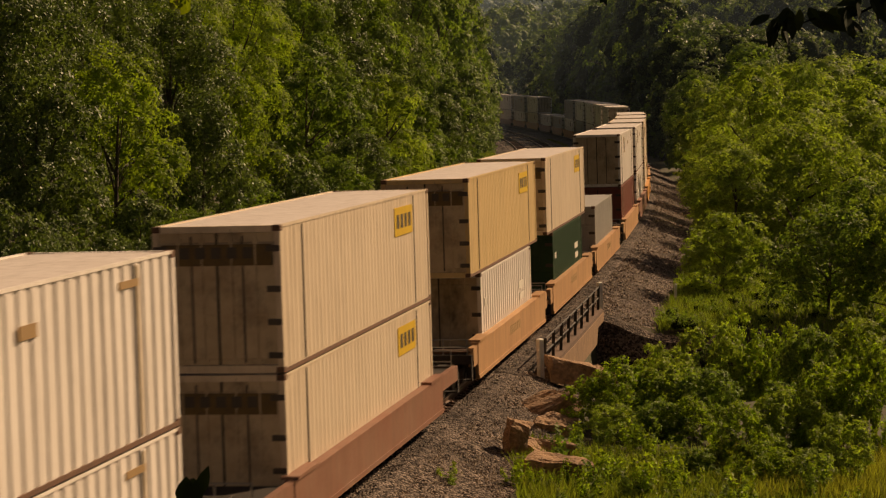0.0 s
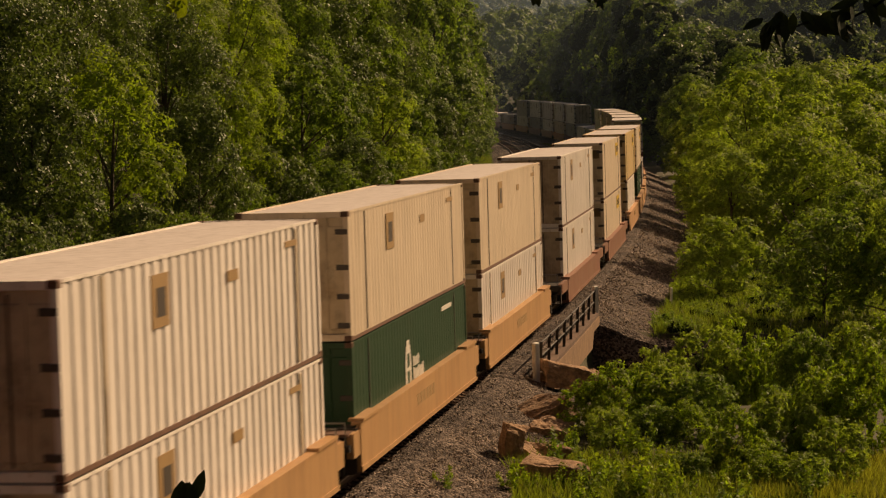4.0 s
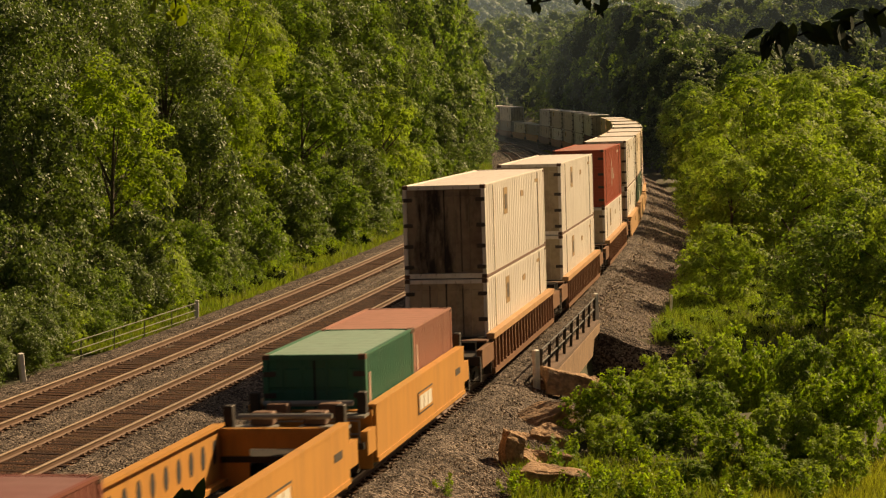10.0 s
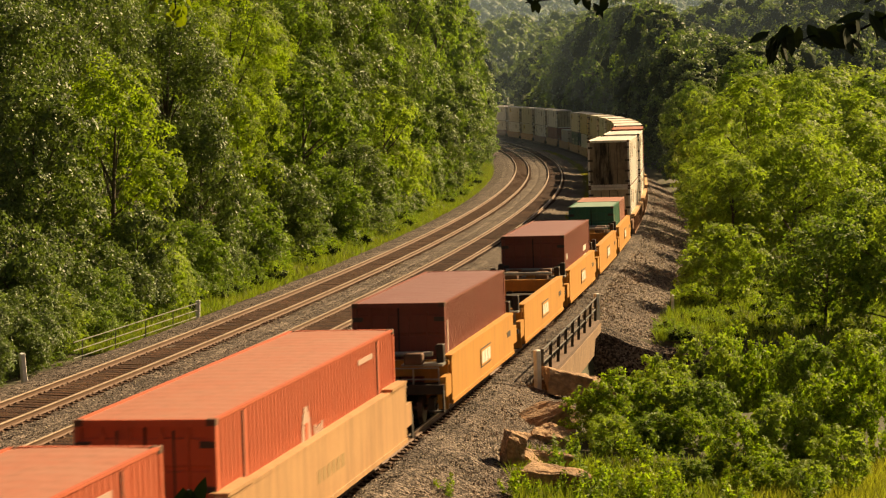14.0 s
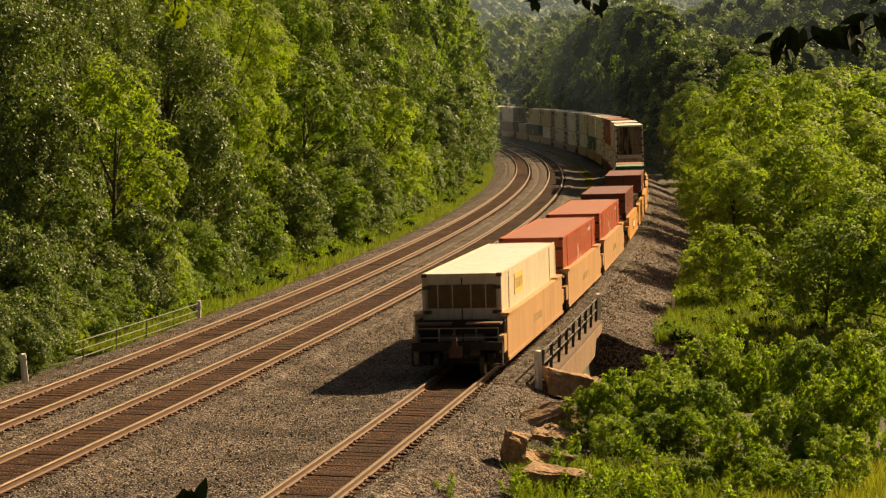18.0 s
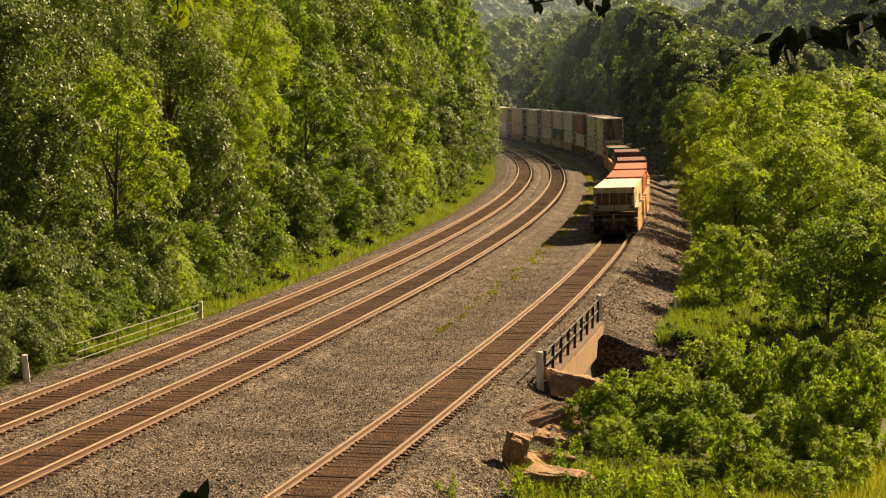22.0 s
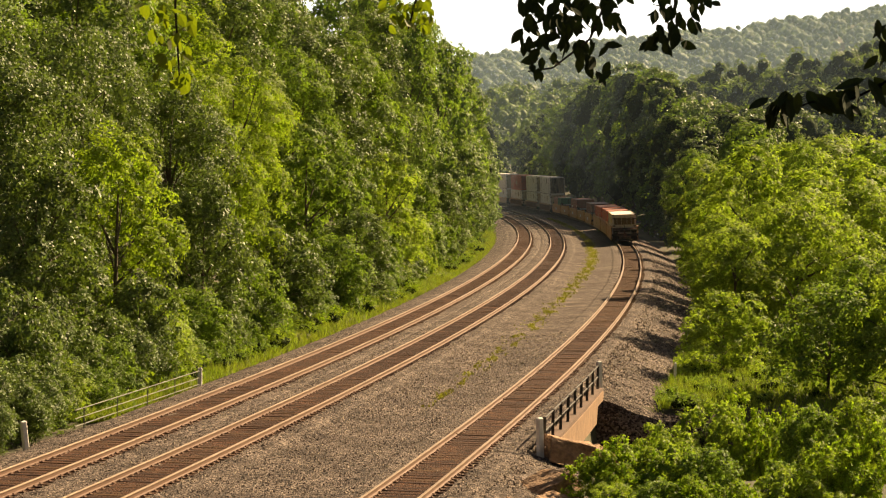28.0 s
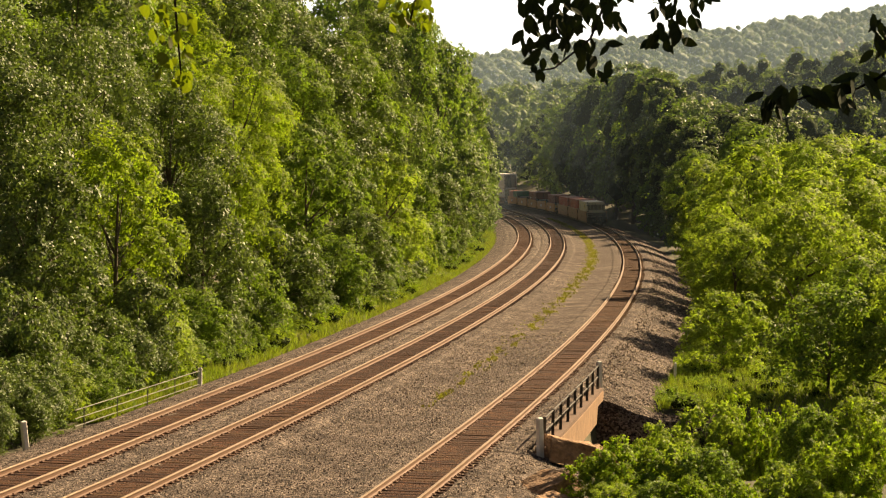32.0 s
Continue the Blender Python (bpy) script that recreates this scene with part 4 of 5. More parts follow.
LUMP = (np.array([v.co[:] for v in _bm.verts]), np.array([[v.index for v in f.verts] for f in _bm.faces]))
_bm.free()


def crowns(name, trees, mat, label, seed, inner=M_INNER_SHADE, mass=0.5):
    """Many tree crowns in one mesh: leafy lobes with sprays of leaves over them. trees: (x, y, z, height, radius, lobes, leaves, leaf size)."""
    rng = np.random.default_rng(seed)
    Q, cores = [], []
    for x, y, z, h, r, lobes, count, leaf in trees:
        at = np.array([x, y, z])
        C, R = crown_form(rng, h, 0.5, r, lobes, (0.3, 0.55), (0.6, 1.05))
        Q.append(spray_leaves(rng, C, R, count, leaf, 9, 0.45, 0.6, 0.2, 0.6, 0.4, True) + at)
        cores.append((C + at, R))
    V, F, k = [], [], 0
    for C, R in cores:
        for c, rr in zip(C, R):
            V.append(LUMP[0] * (1 + rng.normal(0, 0.12, (len(LUMP[0]), 1))) * rr * mass + c)
            F.append(LUMP[1] + k)
            k += len(LUMP[0])
    wood = tagged(empty(name), label, "woods", kind="stuff")
    quads("leaves", np.concatenate(Q), mat, wood)
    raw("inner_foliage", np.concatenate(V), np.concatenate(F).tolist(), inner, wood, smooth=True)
    return wood


def build_far_woods():
    """The wooded hillside beyond the curve and the ridges behind it."""
    rng = np.random.default_rng(77)

    def scatter(n, y0, y1, u0, u1, l0, l1, h, r, lobes, count, leaf, sink=0.0):
        out = []
        while len(out) < n:
            y = rng.uniform(y0, y1)
            x = y * rng.uniform(u0, u1)
            l = x - float(line_x(y))
            if not l0 < l < l1:
                continue
            hh = h * rng.uniform(0.72, 1.15)
            out.append((x, y, ground_at(x, y) - sink, hh, r * hh * rng.uniform(0.85, 1.2), lobes, count, leaf))
        return out

    crowns("hillside_wood", scatter(150, 330, 640, -0.01, 0.215, 12, 130, 16, 0.30, 16, 1500, 0.33) + scatter(36, 420, 760, 0.0, 0.06, -90, -16, 17, 0.28, 12, 900, 0.4),
           M_LEAF_HILL, "dense broadleaf wood on the hillside beyond the curve", 78, mass=0.66)
    crowns("sunlit_wood", scatter(60, 245, 335, 0.05, 0.22, 20, 90, 12, 0.32, 16, 1700, 0.25), M_LEAF_D, "sunlit yellow-green wood above the curve", 79)
    crowns("valley_wood", scatter(240, 620, 1200, 0.0, 0.21, -60, 260, 17, 0.32, 10, 420, 0.6), M_LEAF_HILL, "dense broadleaf wood filling the valley", 80, M_LEAF_HILL, 0.7)
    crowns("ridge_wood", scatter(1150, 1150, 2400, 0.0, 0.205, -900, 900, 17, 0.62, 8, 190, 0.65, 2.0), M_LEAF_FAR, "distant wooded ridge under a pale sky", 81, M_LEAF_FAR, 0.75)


build_far_woods()


def blades(name, n, place, height, width, mat, label, seed, bend=0.35):
    """Grass: n blades at place(rng, n) -> x, y."""
    rng = np.random.default_rng(seed)
    x, y = place(rng, n)
    n = len(x)
    z = ground_z(x - line_x(y), y)
    a = rng.uniform(0, 6.28, n)
    h = height * rng.uniform(0.4, 1.25, n)
    w = width * rng.uniform(0.6, 1.4, n)
    u = np.stack([np.cos(a), np.sin(a), np.zeros(n)], 1)
    lean = np.stack([rng.normal(0, bend, n), rng.normal(0, bend, n), np.ones(n)], 1) * h[:, None]
    p = np.stack([x, y, z - 0.03], 1)
    q = np.stack([p - u * w[:, None], p + u * w[:, None], p + lean * 0.6 + u * w[:, None] * 0.7, p + lean], 1)
    ob = quads(name, q, mat)
    return tagged(ob, label, "grass", kind="stuff")


MOSS = ((90, 103, 119, 141, 180, 222, 251, 400), (-3.5, -3.56, -3.86, -4.03, -4.1, -3.75, -3.8, -3.8))


def build_grass():
    def verge(rng, n):
        y = 86 + 328 * rng.random(n) ** 1.5
        return line_x(y, "far") - rng.uniform(3.5, 6.8, n), y

    def near_bank(rng, n):
        return rng.uniform(1.9, 9.5, n), rng.uniform(53, 63.5, n)

    def mid_bank(rng, n):
        y = np.where(rng.random(n) < 0.6, rng.uniform(96, 122, n), rng.uniform(90, 150, n))
        return line_x(y) + 4.9 + 13 * rng.random(n) ** 1.5, y

    def knoll(rng, n):
        y = rng.uniform(36, 58, n)
        return rng.uniform(3, 12, n), y

    blades("verge_grass", 38000, verge, 0.42, 0.03, M_GRASS, "bright green grass verge along the wood", 1)
    blades("bank_grass", 16000, near_bank, 0.38, 0.02, M_GRASS, "yellow-green tall grass on the bank", 2)
    blades("meadow_grass", 24000, mid_bank, 0.45, 0.022, M_MEADOW, "rough sunlit grass beyond the creek", 3)
    blades("knoll_grass", 9000, knoll, 0.4, 0.02, M_GRASS, "dry yellow-green grass on the near slope", 4)
    def dry(rng, n):
        return rng.uniform(7.4, 13.5, n), rng.uniform(56, 64, n)

    blades("dry_bank_grass", 9000, dry, 0.5, 0.018, M_DRYGRASS, "dry straw-coloured grass on the bank", 6)
    rng = np.random.default_rng(12)
    y = 88 + 290 * rng.random(46000) ** 1.3
    l = np.interp(y, MOSS[0], MOSS[1]) + rng.normal(0, 0.26, len(y))
    thick = np.array([noise.noise((a * 2.2, b * 0.35, 1.0)) + 0.6 * noise.noise((a * 6.0, b * 1.3, 4.0)) for a, b in zip(l, y)])
    keep = thick + rng.normal(0, 0.3, len(y)) > np.interp(y, [88, 110, 150, 230], [0.85, 0.65, 0.42, 0.2])
    y, l = y[keep], l[keep]
    n = len(y)
    a = rng.uniform(0, 6.28, n)
    u = np.stack([np.cos(a), np.sin(a), np.zeros(n)], 1) * 0.03
    p = np.stack([line_x(y) + l, y, np.full(n, -0.36)], 1)
    top = p + np.stack([rng.normal(0, 0.04, n), rng.normal(0, 0.04, n), rng.uniform(0.03, 0.12, n)], 1)
    tagged(quads("moss_strip", np.stack([p - u, p + u, top + u, top - u], 1), M_MOSS), "thin line of yellow-green weeds in the ballast", "grass", kind="stuff")


build_grass()


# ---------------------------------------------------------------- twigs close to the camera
# Shade is put into this dark leaf colour; no canopy casts it.
M_LEAF_SHADE = material("shade_dark_leaf", (0.020, 0.035, 0.014), 0.85, second=(0.028, 0.030, 0.012), scale=20, translucent=0.05, island_vary=0.3, bump=0, spec=0.1)
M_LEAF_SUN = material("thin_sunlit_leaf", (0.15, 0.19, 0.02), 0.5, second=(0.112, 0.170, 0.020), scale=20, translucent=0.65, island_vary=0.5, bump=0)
M_TWIG = material("dark_twig", (0.03, 0.022, 0.015), 0.8, scale=30)
SWAYING = []


def leaf_mesh(bm, p, length, down, face, slim=1.0):
    """One pointed oval leaf hanging from p, folded a little along its rib."""
    d = Vector(down).normalized()
    n = (Vector(face) - d * d.dot(Vector(face))).normalized()
    w = d.cross(n)
    rows = []
    for t, half in ((0, 0.03), (0.2, 0.26), (0.45, 0.33), (0.7, 0.24), (0.9, 0.09), (1.0, 0.0)):
        half *= slim
        c = Vector(p) + d * length * t + n * length * 0.12 * t * t
        rows.append([bm.verts.new(c + w * half * length * s + n * abs(s) * half * length * 0.25) for s in (-1, 0, 1)])
    for a, b in zip(rows, rows[1:]):
        for j in range(2):
            bm.faces.new((a[j], a[j + 1], b[j + 1], b[j]))


def twig(label, root, stems, clusters, size, mat, seed, gravity=0.8, slim=1.0):
    """A leafy branch: stems as polylines and leaves in clusters (centre, half-width, half-height, count), all from root."""
    rng = random.Random(seed)
    b = tagged(empty("leafy_branch", Matrix.Translation(root)), label, "branch", "branches near the camera")
    root = Vector(root)
    for s in stems:
        bm = bmesh.new()
        pts = [Vector(p) - root for p in s]
        rings = []
        for i, p in enumerate(pts):
            r = 0.006 * (1 - 0.75 * i / len(pts))
            rings.append([bm.verts.new(p + Vector((r * math.cos(k * 2.094), 0, r * math.sin(k * 2.094)))) for k in range(3)])
        for q, w in zip(rings, rings[1:]):
            for k in range(3):
                bm.faces.new((q[k], q[(k + 1) % 3], w[(k + 1) % 3], w[k]))
        part("stem", bm, M_TWIG, b)
    for c, rx, rz, count in clusters:
        for _ in range(count):
            p = Vector(c) - root + Vector((rng.uniform(-1, 1) * rx, rng.uniform(-1, 1) * rx, rng.uniform(-1, 1) * rz))
            bm = bmesh.new()
            leaf_mesh(bm, p, size * rng.uniform(0.7, 1.2), (rng.gauss(0, 0.45), rng.gauss(0, 0.4), -gravity + rng.gauss(0, 0.35)), (rng.gauss(0, 0.8), -1, rng.gauss(0, 0.6)), slim)
            part("leaf", bm, mat, b)
    SWAYING.append(b)
    return b


def build_twigs():
    twig("shade-dark leafy branch hanging against the pale sky", (0.532, 7, 9.666), [[(0.553, 7, 9.719), (0.479, 7, 9.559), (0.426, 7, 9.430), (0.319, 7, 9.344), (0.245, 7, 9.332)], [(0.660, 7, 9.721), (0.681, 7, 9.562), (0.660, 7, 9.423)], [(0.372, 7, 9.717), (0.298, 7, 9.567)]],
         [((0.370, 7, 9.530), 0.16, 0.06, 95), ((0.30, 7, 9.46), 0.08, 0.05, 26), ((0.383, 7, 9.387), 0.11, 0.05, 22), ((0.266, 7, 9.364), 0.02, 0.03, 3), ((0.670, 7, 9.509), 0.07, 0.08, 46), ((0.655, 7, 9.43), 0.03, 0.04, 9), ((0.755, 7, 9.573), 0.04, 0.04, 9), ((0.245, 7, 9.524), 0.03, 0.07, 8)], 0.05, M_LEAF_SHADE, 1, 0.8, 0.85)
    twig("shade-dark drooping branch with large pointed leaves", (1.378, 7, 9.387), [[(1.399, 7, 9.409), (1.293, 7, 9.322), (1.208, 7, 9.278), (1.080, 7, 9.266), (1.006, 7, 9.233)], [(1.399, 7, 9.600), (1.314, 7, 9.450), (1.293, 7, 9.386)]],
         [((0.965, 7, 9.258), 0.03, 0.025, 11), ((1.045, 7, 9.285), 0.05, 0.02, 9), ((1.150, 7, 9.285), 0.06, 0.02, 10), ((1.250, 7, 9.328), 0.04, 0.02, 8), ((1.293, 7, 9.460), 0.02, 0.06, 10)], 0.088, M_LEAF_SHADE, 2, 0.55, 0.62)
    twig("sunlit yellow-green sprig hanging from above", (-0.809, 7, 9.647), [[(-0.809, 7, 9.700), (-0.814, 7, 9.509), (-0.798, 7, 9.30)]],
         [((-0.815, 7, 9.40), 0.06, 0.12, 44), ((-0.904, 7, 9.529), 0.03, 0.02, 4)], 0.042, M_LEAF_SUN, 3)
    twig("sunlit yellow-green sprig against the wood", (-0.106, 7, 9.657), [[(-0.053, 7, 9.711), (-0.096, 7, 9.540), (-0.117, 7, 9.455)]],
         [((-0.125, 7, 9.505), 0.075, 0.045, 34), ((-0.053, 7, 9.530), 0.015, 0.02, 2)], 0.038, M_LEAF_SUN, 4)
    stalk = tagged(empty("weed_stalk", Matrix.Translation((-0.75, 7.0, ground_at(-0.75, 7.0)))), "weed stalk with a curled leaf head, coloured dark in silhouette", "weed")
    h = 7.85 - ground_at(-0.75, 7.0)
    bm = bmesh.new()
    tube(bm, (0, 0, -0.05), (0, 0, h), 0.008, 0.005, seg=5)
    part("stem", bm, M_TWIG, stalk)
    for dx, dz, ln, tilt, slim in ((-0.014, -0.085, 0.105, 0.0, 1.1), (0.004, -0.085, 0.10, 0.05, 1.1), (0.020, -0.055, 0.115, 0.35, 0.6)):
        bm = bmesh.new()
        leaf_mesh(bm, (dx, 0, h + dz), ln * 0.9, (tilt, 0, 1), (0, -1, 0.2), slim)
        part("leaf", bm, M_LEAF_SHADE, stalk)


build_twigs()


# ---------------------------------------------------------------- the train
def paint(name, colour, second=None, amount=0.35, grime_amount=0.35, rough=0.55):
    return material(name, colour, rough, second=second, scale=0.8, amount=amount, fine=12, bump=0.05, spec=0.3, grime=DIRT, grime_amount=grime_amount, streak=(1.6, 1.6, 0.15))


P_WHITE = paint("aged_white_paint", (0.88, 0.82, 0.76), second=(0.78, 0.69, 0.59))
# Door dirt, plus a warmer base standing in for bounced light.
P_END = material("warmed_dirty_door_paint", (0.60, 0.49, 0.34), 0.7, second=(0.34, 0.22, 0.12), scale=0.8, amount=0.6, fine=4, bump=0.05, grime=(0.05, 0.03, 0.02), grime_amount=0.85, streak=(0.35, 0.35, 0.22), grime_edge=(0.49, 0.68))
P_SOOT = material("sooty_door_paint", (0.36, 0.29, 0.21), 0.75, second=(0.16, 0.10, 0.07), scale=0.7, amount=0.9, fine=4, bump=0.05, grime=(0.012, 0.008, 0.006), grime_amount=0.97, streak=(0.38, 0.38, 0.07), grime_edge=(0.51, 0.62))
R_WHITE = paint("dusty_white_roof", (0.78, 0.71, 0.67), second=(0.58, 0.50, 0.44), amount=0.5)
R_RED = paint("chalky_red_roof", (0.42, 0.15, 0.10), second=(0.40, 0.22, 0.16), amount=0.6)
R_BROWN = paint("chalky_maroon_roof", (0.225, 0.095, 0.092), second=(0.27, 0.155, 0.145), amount=0.6)
R_GREEN = paint("chalky_green_roof", (0.22, 0.34, 0.27), second=(0.28, 0.36, 0.30), amount=0.6)
P_CREAM = paint("cream_paint", (0.72, 0.60, 0.46), second=(0.62, 0.48, 0.34))
P_YELLOWED = paint("yellowed_paint", (0.66, 0.48, 0.24), second=(0.60, 0.42, 0.2))
P_RED = paint("red_paint", (0.42, 0.075, 0.04), amount=0.3)
P_ORANGE = paint("orange_red_paint", (0.52, 0.12, 0.06), second=(0.42, 0.10, 0.06), grime_amount=0.2)
P_BROWN = paint("maroon_paint", (0.22, 0.06, 0.042), second=(0.24, 0.10, 0.08))
P_GREEN = paint("green_paint", (0.035, 0.16, 0.095), second=(0.07, 0.18, 0.125))
P_DKGREEN = paint("dark_green_paint", (0.012, 0.055, 0.022), grime_amount=0.15)
P_PINK = paint("faded_red_paint", (0.42, 0.20, 0.15), second=(0.34, 0.13, 0.09))
P_GREY = paint("grey_paint", (0.42, 0.40, 0.37))
C_YELLOW = paint("yellow_car_paint", (0.56, 0.265, 0.065), second=(0.42, 0.185, 0.055), grime_amount=0.3)
C_FADED = paint("faded_orange_car_paint", (0.50, 0.295, 0.14), second=(0.40, 0.20, 0.085), amount=0.5, grime_amount=0.35)
C_TAN = paint("faded_tan_car_paint", (0.52, 0.30, 0.15), second=(0.40, 0.21, 0.11), amount=0.6, grime_amount=0.45)
C_BROWN = paint("red_brown_car_paint", (0.24, 0.10, 0.065), second=(0.32, 0.20, 0.14), amount=0.6, grime_amount=0.4)
C_RIB = paint("weathered_brown_car_paint", (0.25, 0.125, 0.07), second=(0.15, 0.07, 0.045), amount=0.6, grime_amount=0.4)
M_UNDER = material("grimy_steel", (0.022, 0.018, 0.015), 0.7, 0.2, second=(0.050, 0.032, 0.022), scale=4, amount=0.8)
M_WHEEL = material("wheel_steel", (0.10, 0.08, 0.07), 0.5, 0.6, second=(0.06, 0.04, 0.03), scale=4)
M_RUST = material("rusty_steel", (0.20, 0.10, 0.06), 0.75, 0.2, second=(0.09, 0.05, 0.035), scale=3, amount=0.9)
M_LOGO_Y = paint("yellow_panel_paint", (0.68, 0.44, 0.03), grime_amount=0.2)
M_FADED_Y = paint("sun_bleached_yellow_paint", (0.72, 0.50, 0.15), grime_amount=0.2)
M_DINGY = material("dingy_yellow_paint", (0.17, 0.105, 0.03), 0.7, second=(0.08, 0.05, 0.025), scale=3, amount=0.9)
M_LOGO_D = material("dark_marking", (0.06, 0.045, 0.035), 0.6, scale=5)
M_LOGO_W = material("pale_marking", (0.72, 0.68, 0.60), 0.6, scale=5)
M_LOGO_F = material("faded_pale_marking", (0.50, 0.33, 0.26), 0.6, scale=5)
M_LOGO_B = material("faded_brown_marking", (0.38, 0.24, 0.10), 0.6, second=(0.25, 0.15, 0.08), scale=5)
M_ROD = material("galvanised_rod", (0.35, 0.33, 0.30), 0.5, 0.5, scale=5)
M_RUBBER = material("black_seal", (0.015, 0.015, 0.015), 0.8, scale=5)


def ribbed(L, z0, z1, x, pitch, depth, sgn):
    """A pressed steel side: trapezoid ribs along y."""
    bm = bmesh.new()
    n = max(1, round(L / pitch))
    p = L / n
    prof = []
    for i in range(n):
        y = -L / 2 + i * p
        prof += [(y, 0), (y + 0.52 * p, 0), (y + 0.62 * p, -depth), (y + 0.90 * p, -depth)]
    prof.append((L / 2, 0))
    lo = [bm.verts.new((x + sgn * d, y, z0)) for y, d in prof]
    hi = [bm.verts.new((x + sgn * d, y, z1)) for y, d in prof]
    for i in range(len(prof) - 1):
        f = (lo[i], lo[i + 1], hi[i + 1], hi[i])
        bm.faces.new(f if sgn > 0 else f[::-1])
    return bm


CASTING = bpy.data.meshes.new("corner_casting")
_bm = boxes((-0.088, 0.088, -0.093, 0.093, -0.064, 0.064), bevel=0.012)
_bm.to_mesh(CASTING)
_bm.free()
CASTING.materials.append(M_RUST)
HINGE = bpy.data.meshes.new("hinge")
_bm = boxes((-0.142, 0.142, -0.02, 0.02, -0.06, 0.06), bevel=0.008)
_bm.to_mesh(HINGE)
_bm.free()
HINGE.materials.append(M_LOGO_D)


def container(L, H, mat, label, style="rib", marks="", W=2.59, end_mat=None):
    """A shipping container, its floor at z = 0, doors at the rear (-y)."""
    c = tagged(empty("shipping_container"), label, "container", "shipping containers")
    hx, hy = W / 2, L / 2
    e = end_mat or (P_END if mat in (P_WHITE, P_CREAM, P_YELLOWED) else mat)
    fr = bmesh.new()
    posts = [hy] if L < 13 else [hy, 6.10]
    for sx in (-1, 1):
        for py in posts:
            for sy in (-1, 1):
                a = sy * py
                y0, y1 = (a - 0.16 if sy > 0 else a, a if sy > 0 else a + 0.16) if py == hy else (a - 0.07, a + 0.07)
                box(fr, *sorted((sx * hx, sx * (hx - 0.12))), y0, y1, 0.12, H - 0.1)
        box(fr, *sorted((sx * hx, sx * (hx - 0.09))), -hy, hy, H - 0.05, H)
    for sy in (-1, 1):
        box(fr, -hx + 0.08, hx - 0.08, *sorted((sy * hy, sy * (hy - 0.12))), 0, 0.15)
        box(fr, -hx + 0.08, hx - 0.08, *sorted((sy * hy, sy * (hy - 0.12))), H - 0.13, H - 0.002)
    part("frame", fr, mat, c)
    # The dark bottom rail stands in for shade in the seam below.
    for sx in (-1, 1):
        part("bottom_rail", boxes((*sorted((sx * (hx + 0.003), sx * (hx - 0.08))), -hy, hy, 0, 0.075)), M_RUST if e in (P_END, P_SOOT) else mat, c, "rust-brown bottom rail, dark for shade in the seam" if e in (P_END, P_SOOT) else "")
    pitch, depth = {"rib": (0.50, 0.032), "flat": (0.36, 0.012), "fine": (0.28, 0.020)}[style]
    for sgn in (-1, 1):
        part("side_panel", ribbed(L - 0.3, 0.05, H - 0.04, sgn * (hx - 0.012), pitch, depth, sgn), mat, c)
    rf = bmesh.new()
    n = int(L / 0.6)
    rows = []
    for i in range(2 * n + 1):
        y = -hy + 0.05 + (L - 0.1) * i / (2 * n)
        z = H - 0.018 + (0.006 if i % 2 else 0)
        rows.append([rf.verts.new((x, y, z + dz)) for x, dz in ((-hx + 0.05, -0.01), (-0.5, 0.006), (0.5, 0.006), (hx - 0.05, -0.01))])
    for a, b in zip(rows, rows[1:]):
        for j in range(3):
            rf.faces.new((a[j], a[j + 1], b[j + 1], b[j]))
    part("roof", rf, {P_WHITE: R_WHITE, P_CREAM: R_WHITE, P_YELLOWED: R_WHITE, P_RED: R_RED, P_ORANGE: R_RED, P_BROWN: R_BROWN, P_GREEN: R_GREEN}.get(mat, mat), c)
    part("floor", boxes((-hx + 0.1, hx - 0.1, -hy + 0.1, hy - 0.1, 0.03, 0.13)), M_UNDER, c)
    part("front_wall", boxes((-hx + 0.1, hx - 0.1, hy - 0.07, hy - 0.04, 0.12, H - 0.1)), mat, c)
    for sx in (-1, 1):
        x0, x1 = sorted((sx * 0.012, sx * (hx - 0.13)))
        bm = bmesh.new()
        prof = [(0.16, 0.0)]
        for i in range(4 if style == "fine" else 1):
            k = 4 if style == "fine" else 1
            z, dz = 0.26 + (H - 0.52) * i / k, (H - 0.52) / k
            prof += [(z, 0.0), (z + 0.03, 0.025), (z + dz - 0.09, 0.025), (z + dz - 0.06, 0.0)]
        prof.append((H - 0.14, 0.0))
        lo = [bm.verts.new((x0, -hy + 0.06 - d, z)) for z, d in prof]
        hi = [bm.verts.new((x1, -hy + 0.06 - d, z)) for z, d in prof]
        for i in range(len(prof) - 1):
            bm.faces.new((lo[i], hi[i], hi[i + 1], lo[i + 1]))
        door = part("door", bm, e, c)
        for rx in (0.30, 0.78):
            bm = bmesh.new()
            tube(bm, (sx * rx, -hy + 0.02, 0.08), (sx * rx, -hy + 0.02, H - 0.06), 0.024, seg=6)
            for z in (0.25, 0.9, 1.5, H - 0.3):
                box(bm, sx * rx - 0.06, sx * rx + 0.06, -hy + 0.005, -hy + 0.04, z - 0.05, z + 0.05)
            box(bm, sx * rx - 0.02, sx * rx + 0.22, -hy - 0.012, -hy + 0.01, 1.12, 1.17)
            part("lock_rod", bm, e, door, "grimy locking rod" if e in (P_END, P_SOOT) else "painted locking rod")
        if L > 13 and marks != "yellow_rear":
            part("door_joint", boxes((*sorted((sx * 0.50, sx * 0.535)), -hy + 0.025, -hy + 0.05, 0.2, H - 0.2)), M_LOGO_D, door, "dark vertical joint")
        for z in (0.35, 1.0, 1.65, H - 0.45):
            hinge = new("hinge", HINGE)
            hinge.location = (sx * (hx - 0.158), -hy + 0.012, z)
            hinge.parent = door
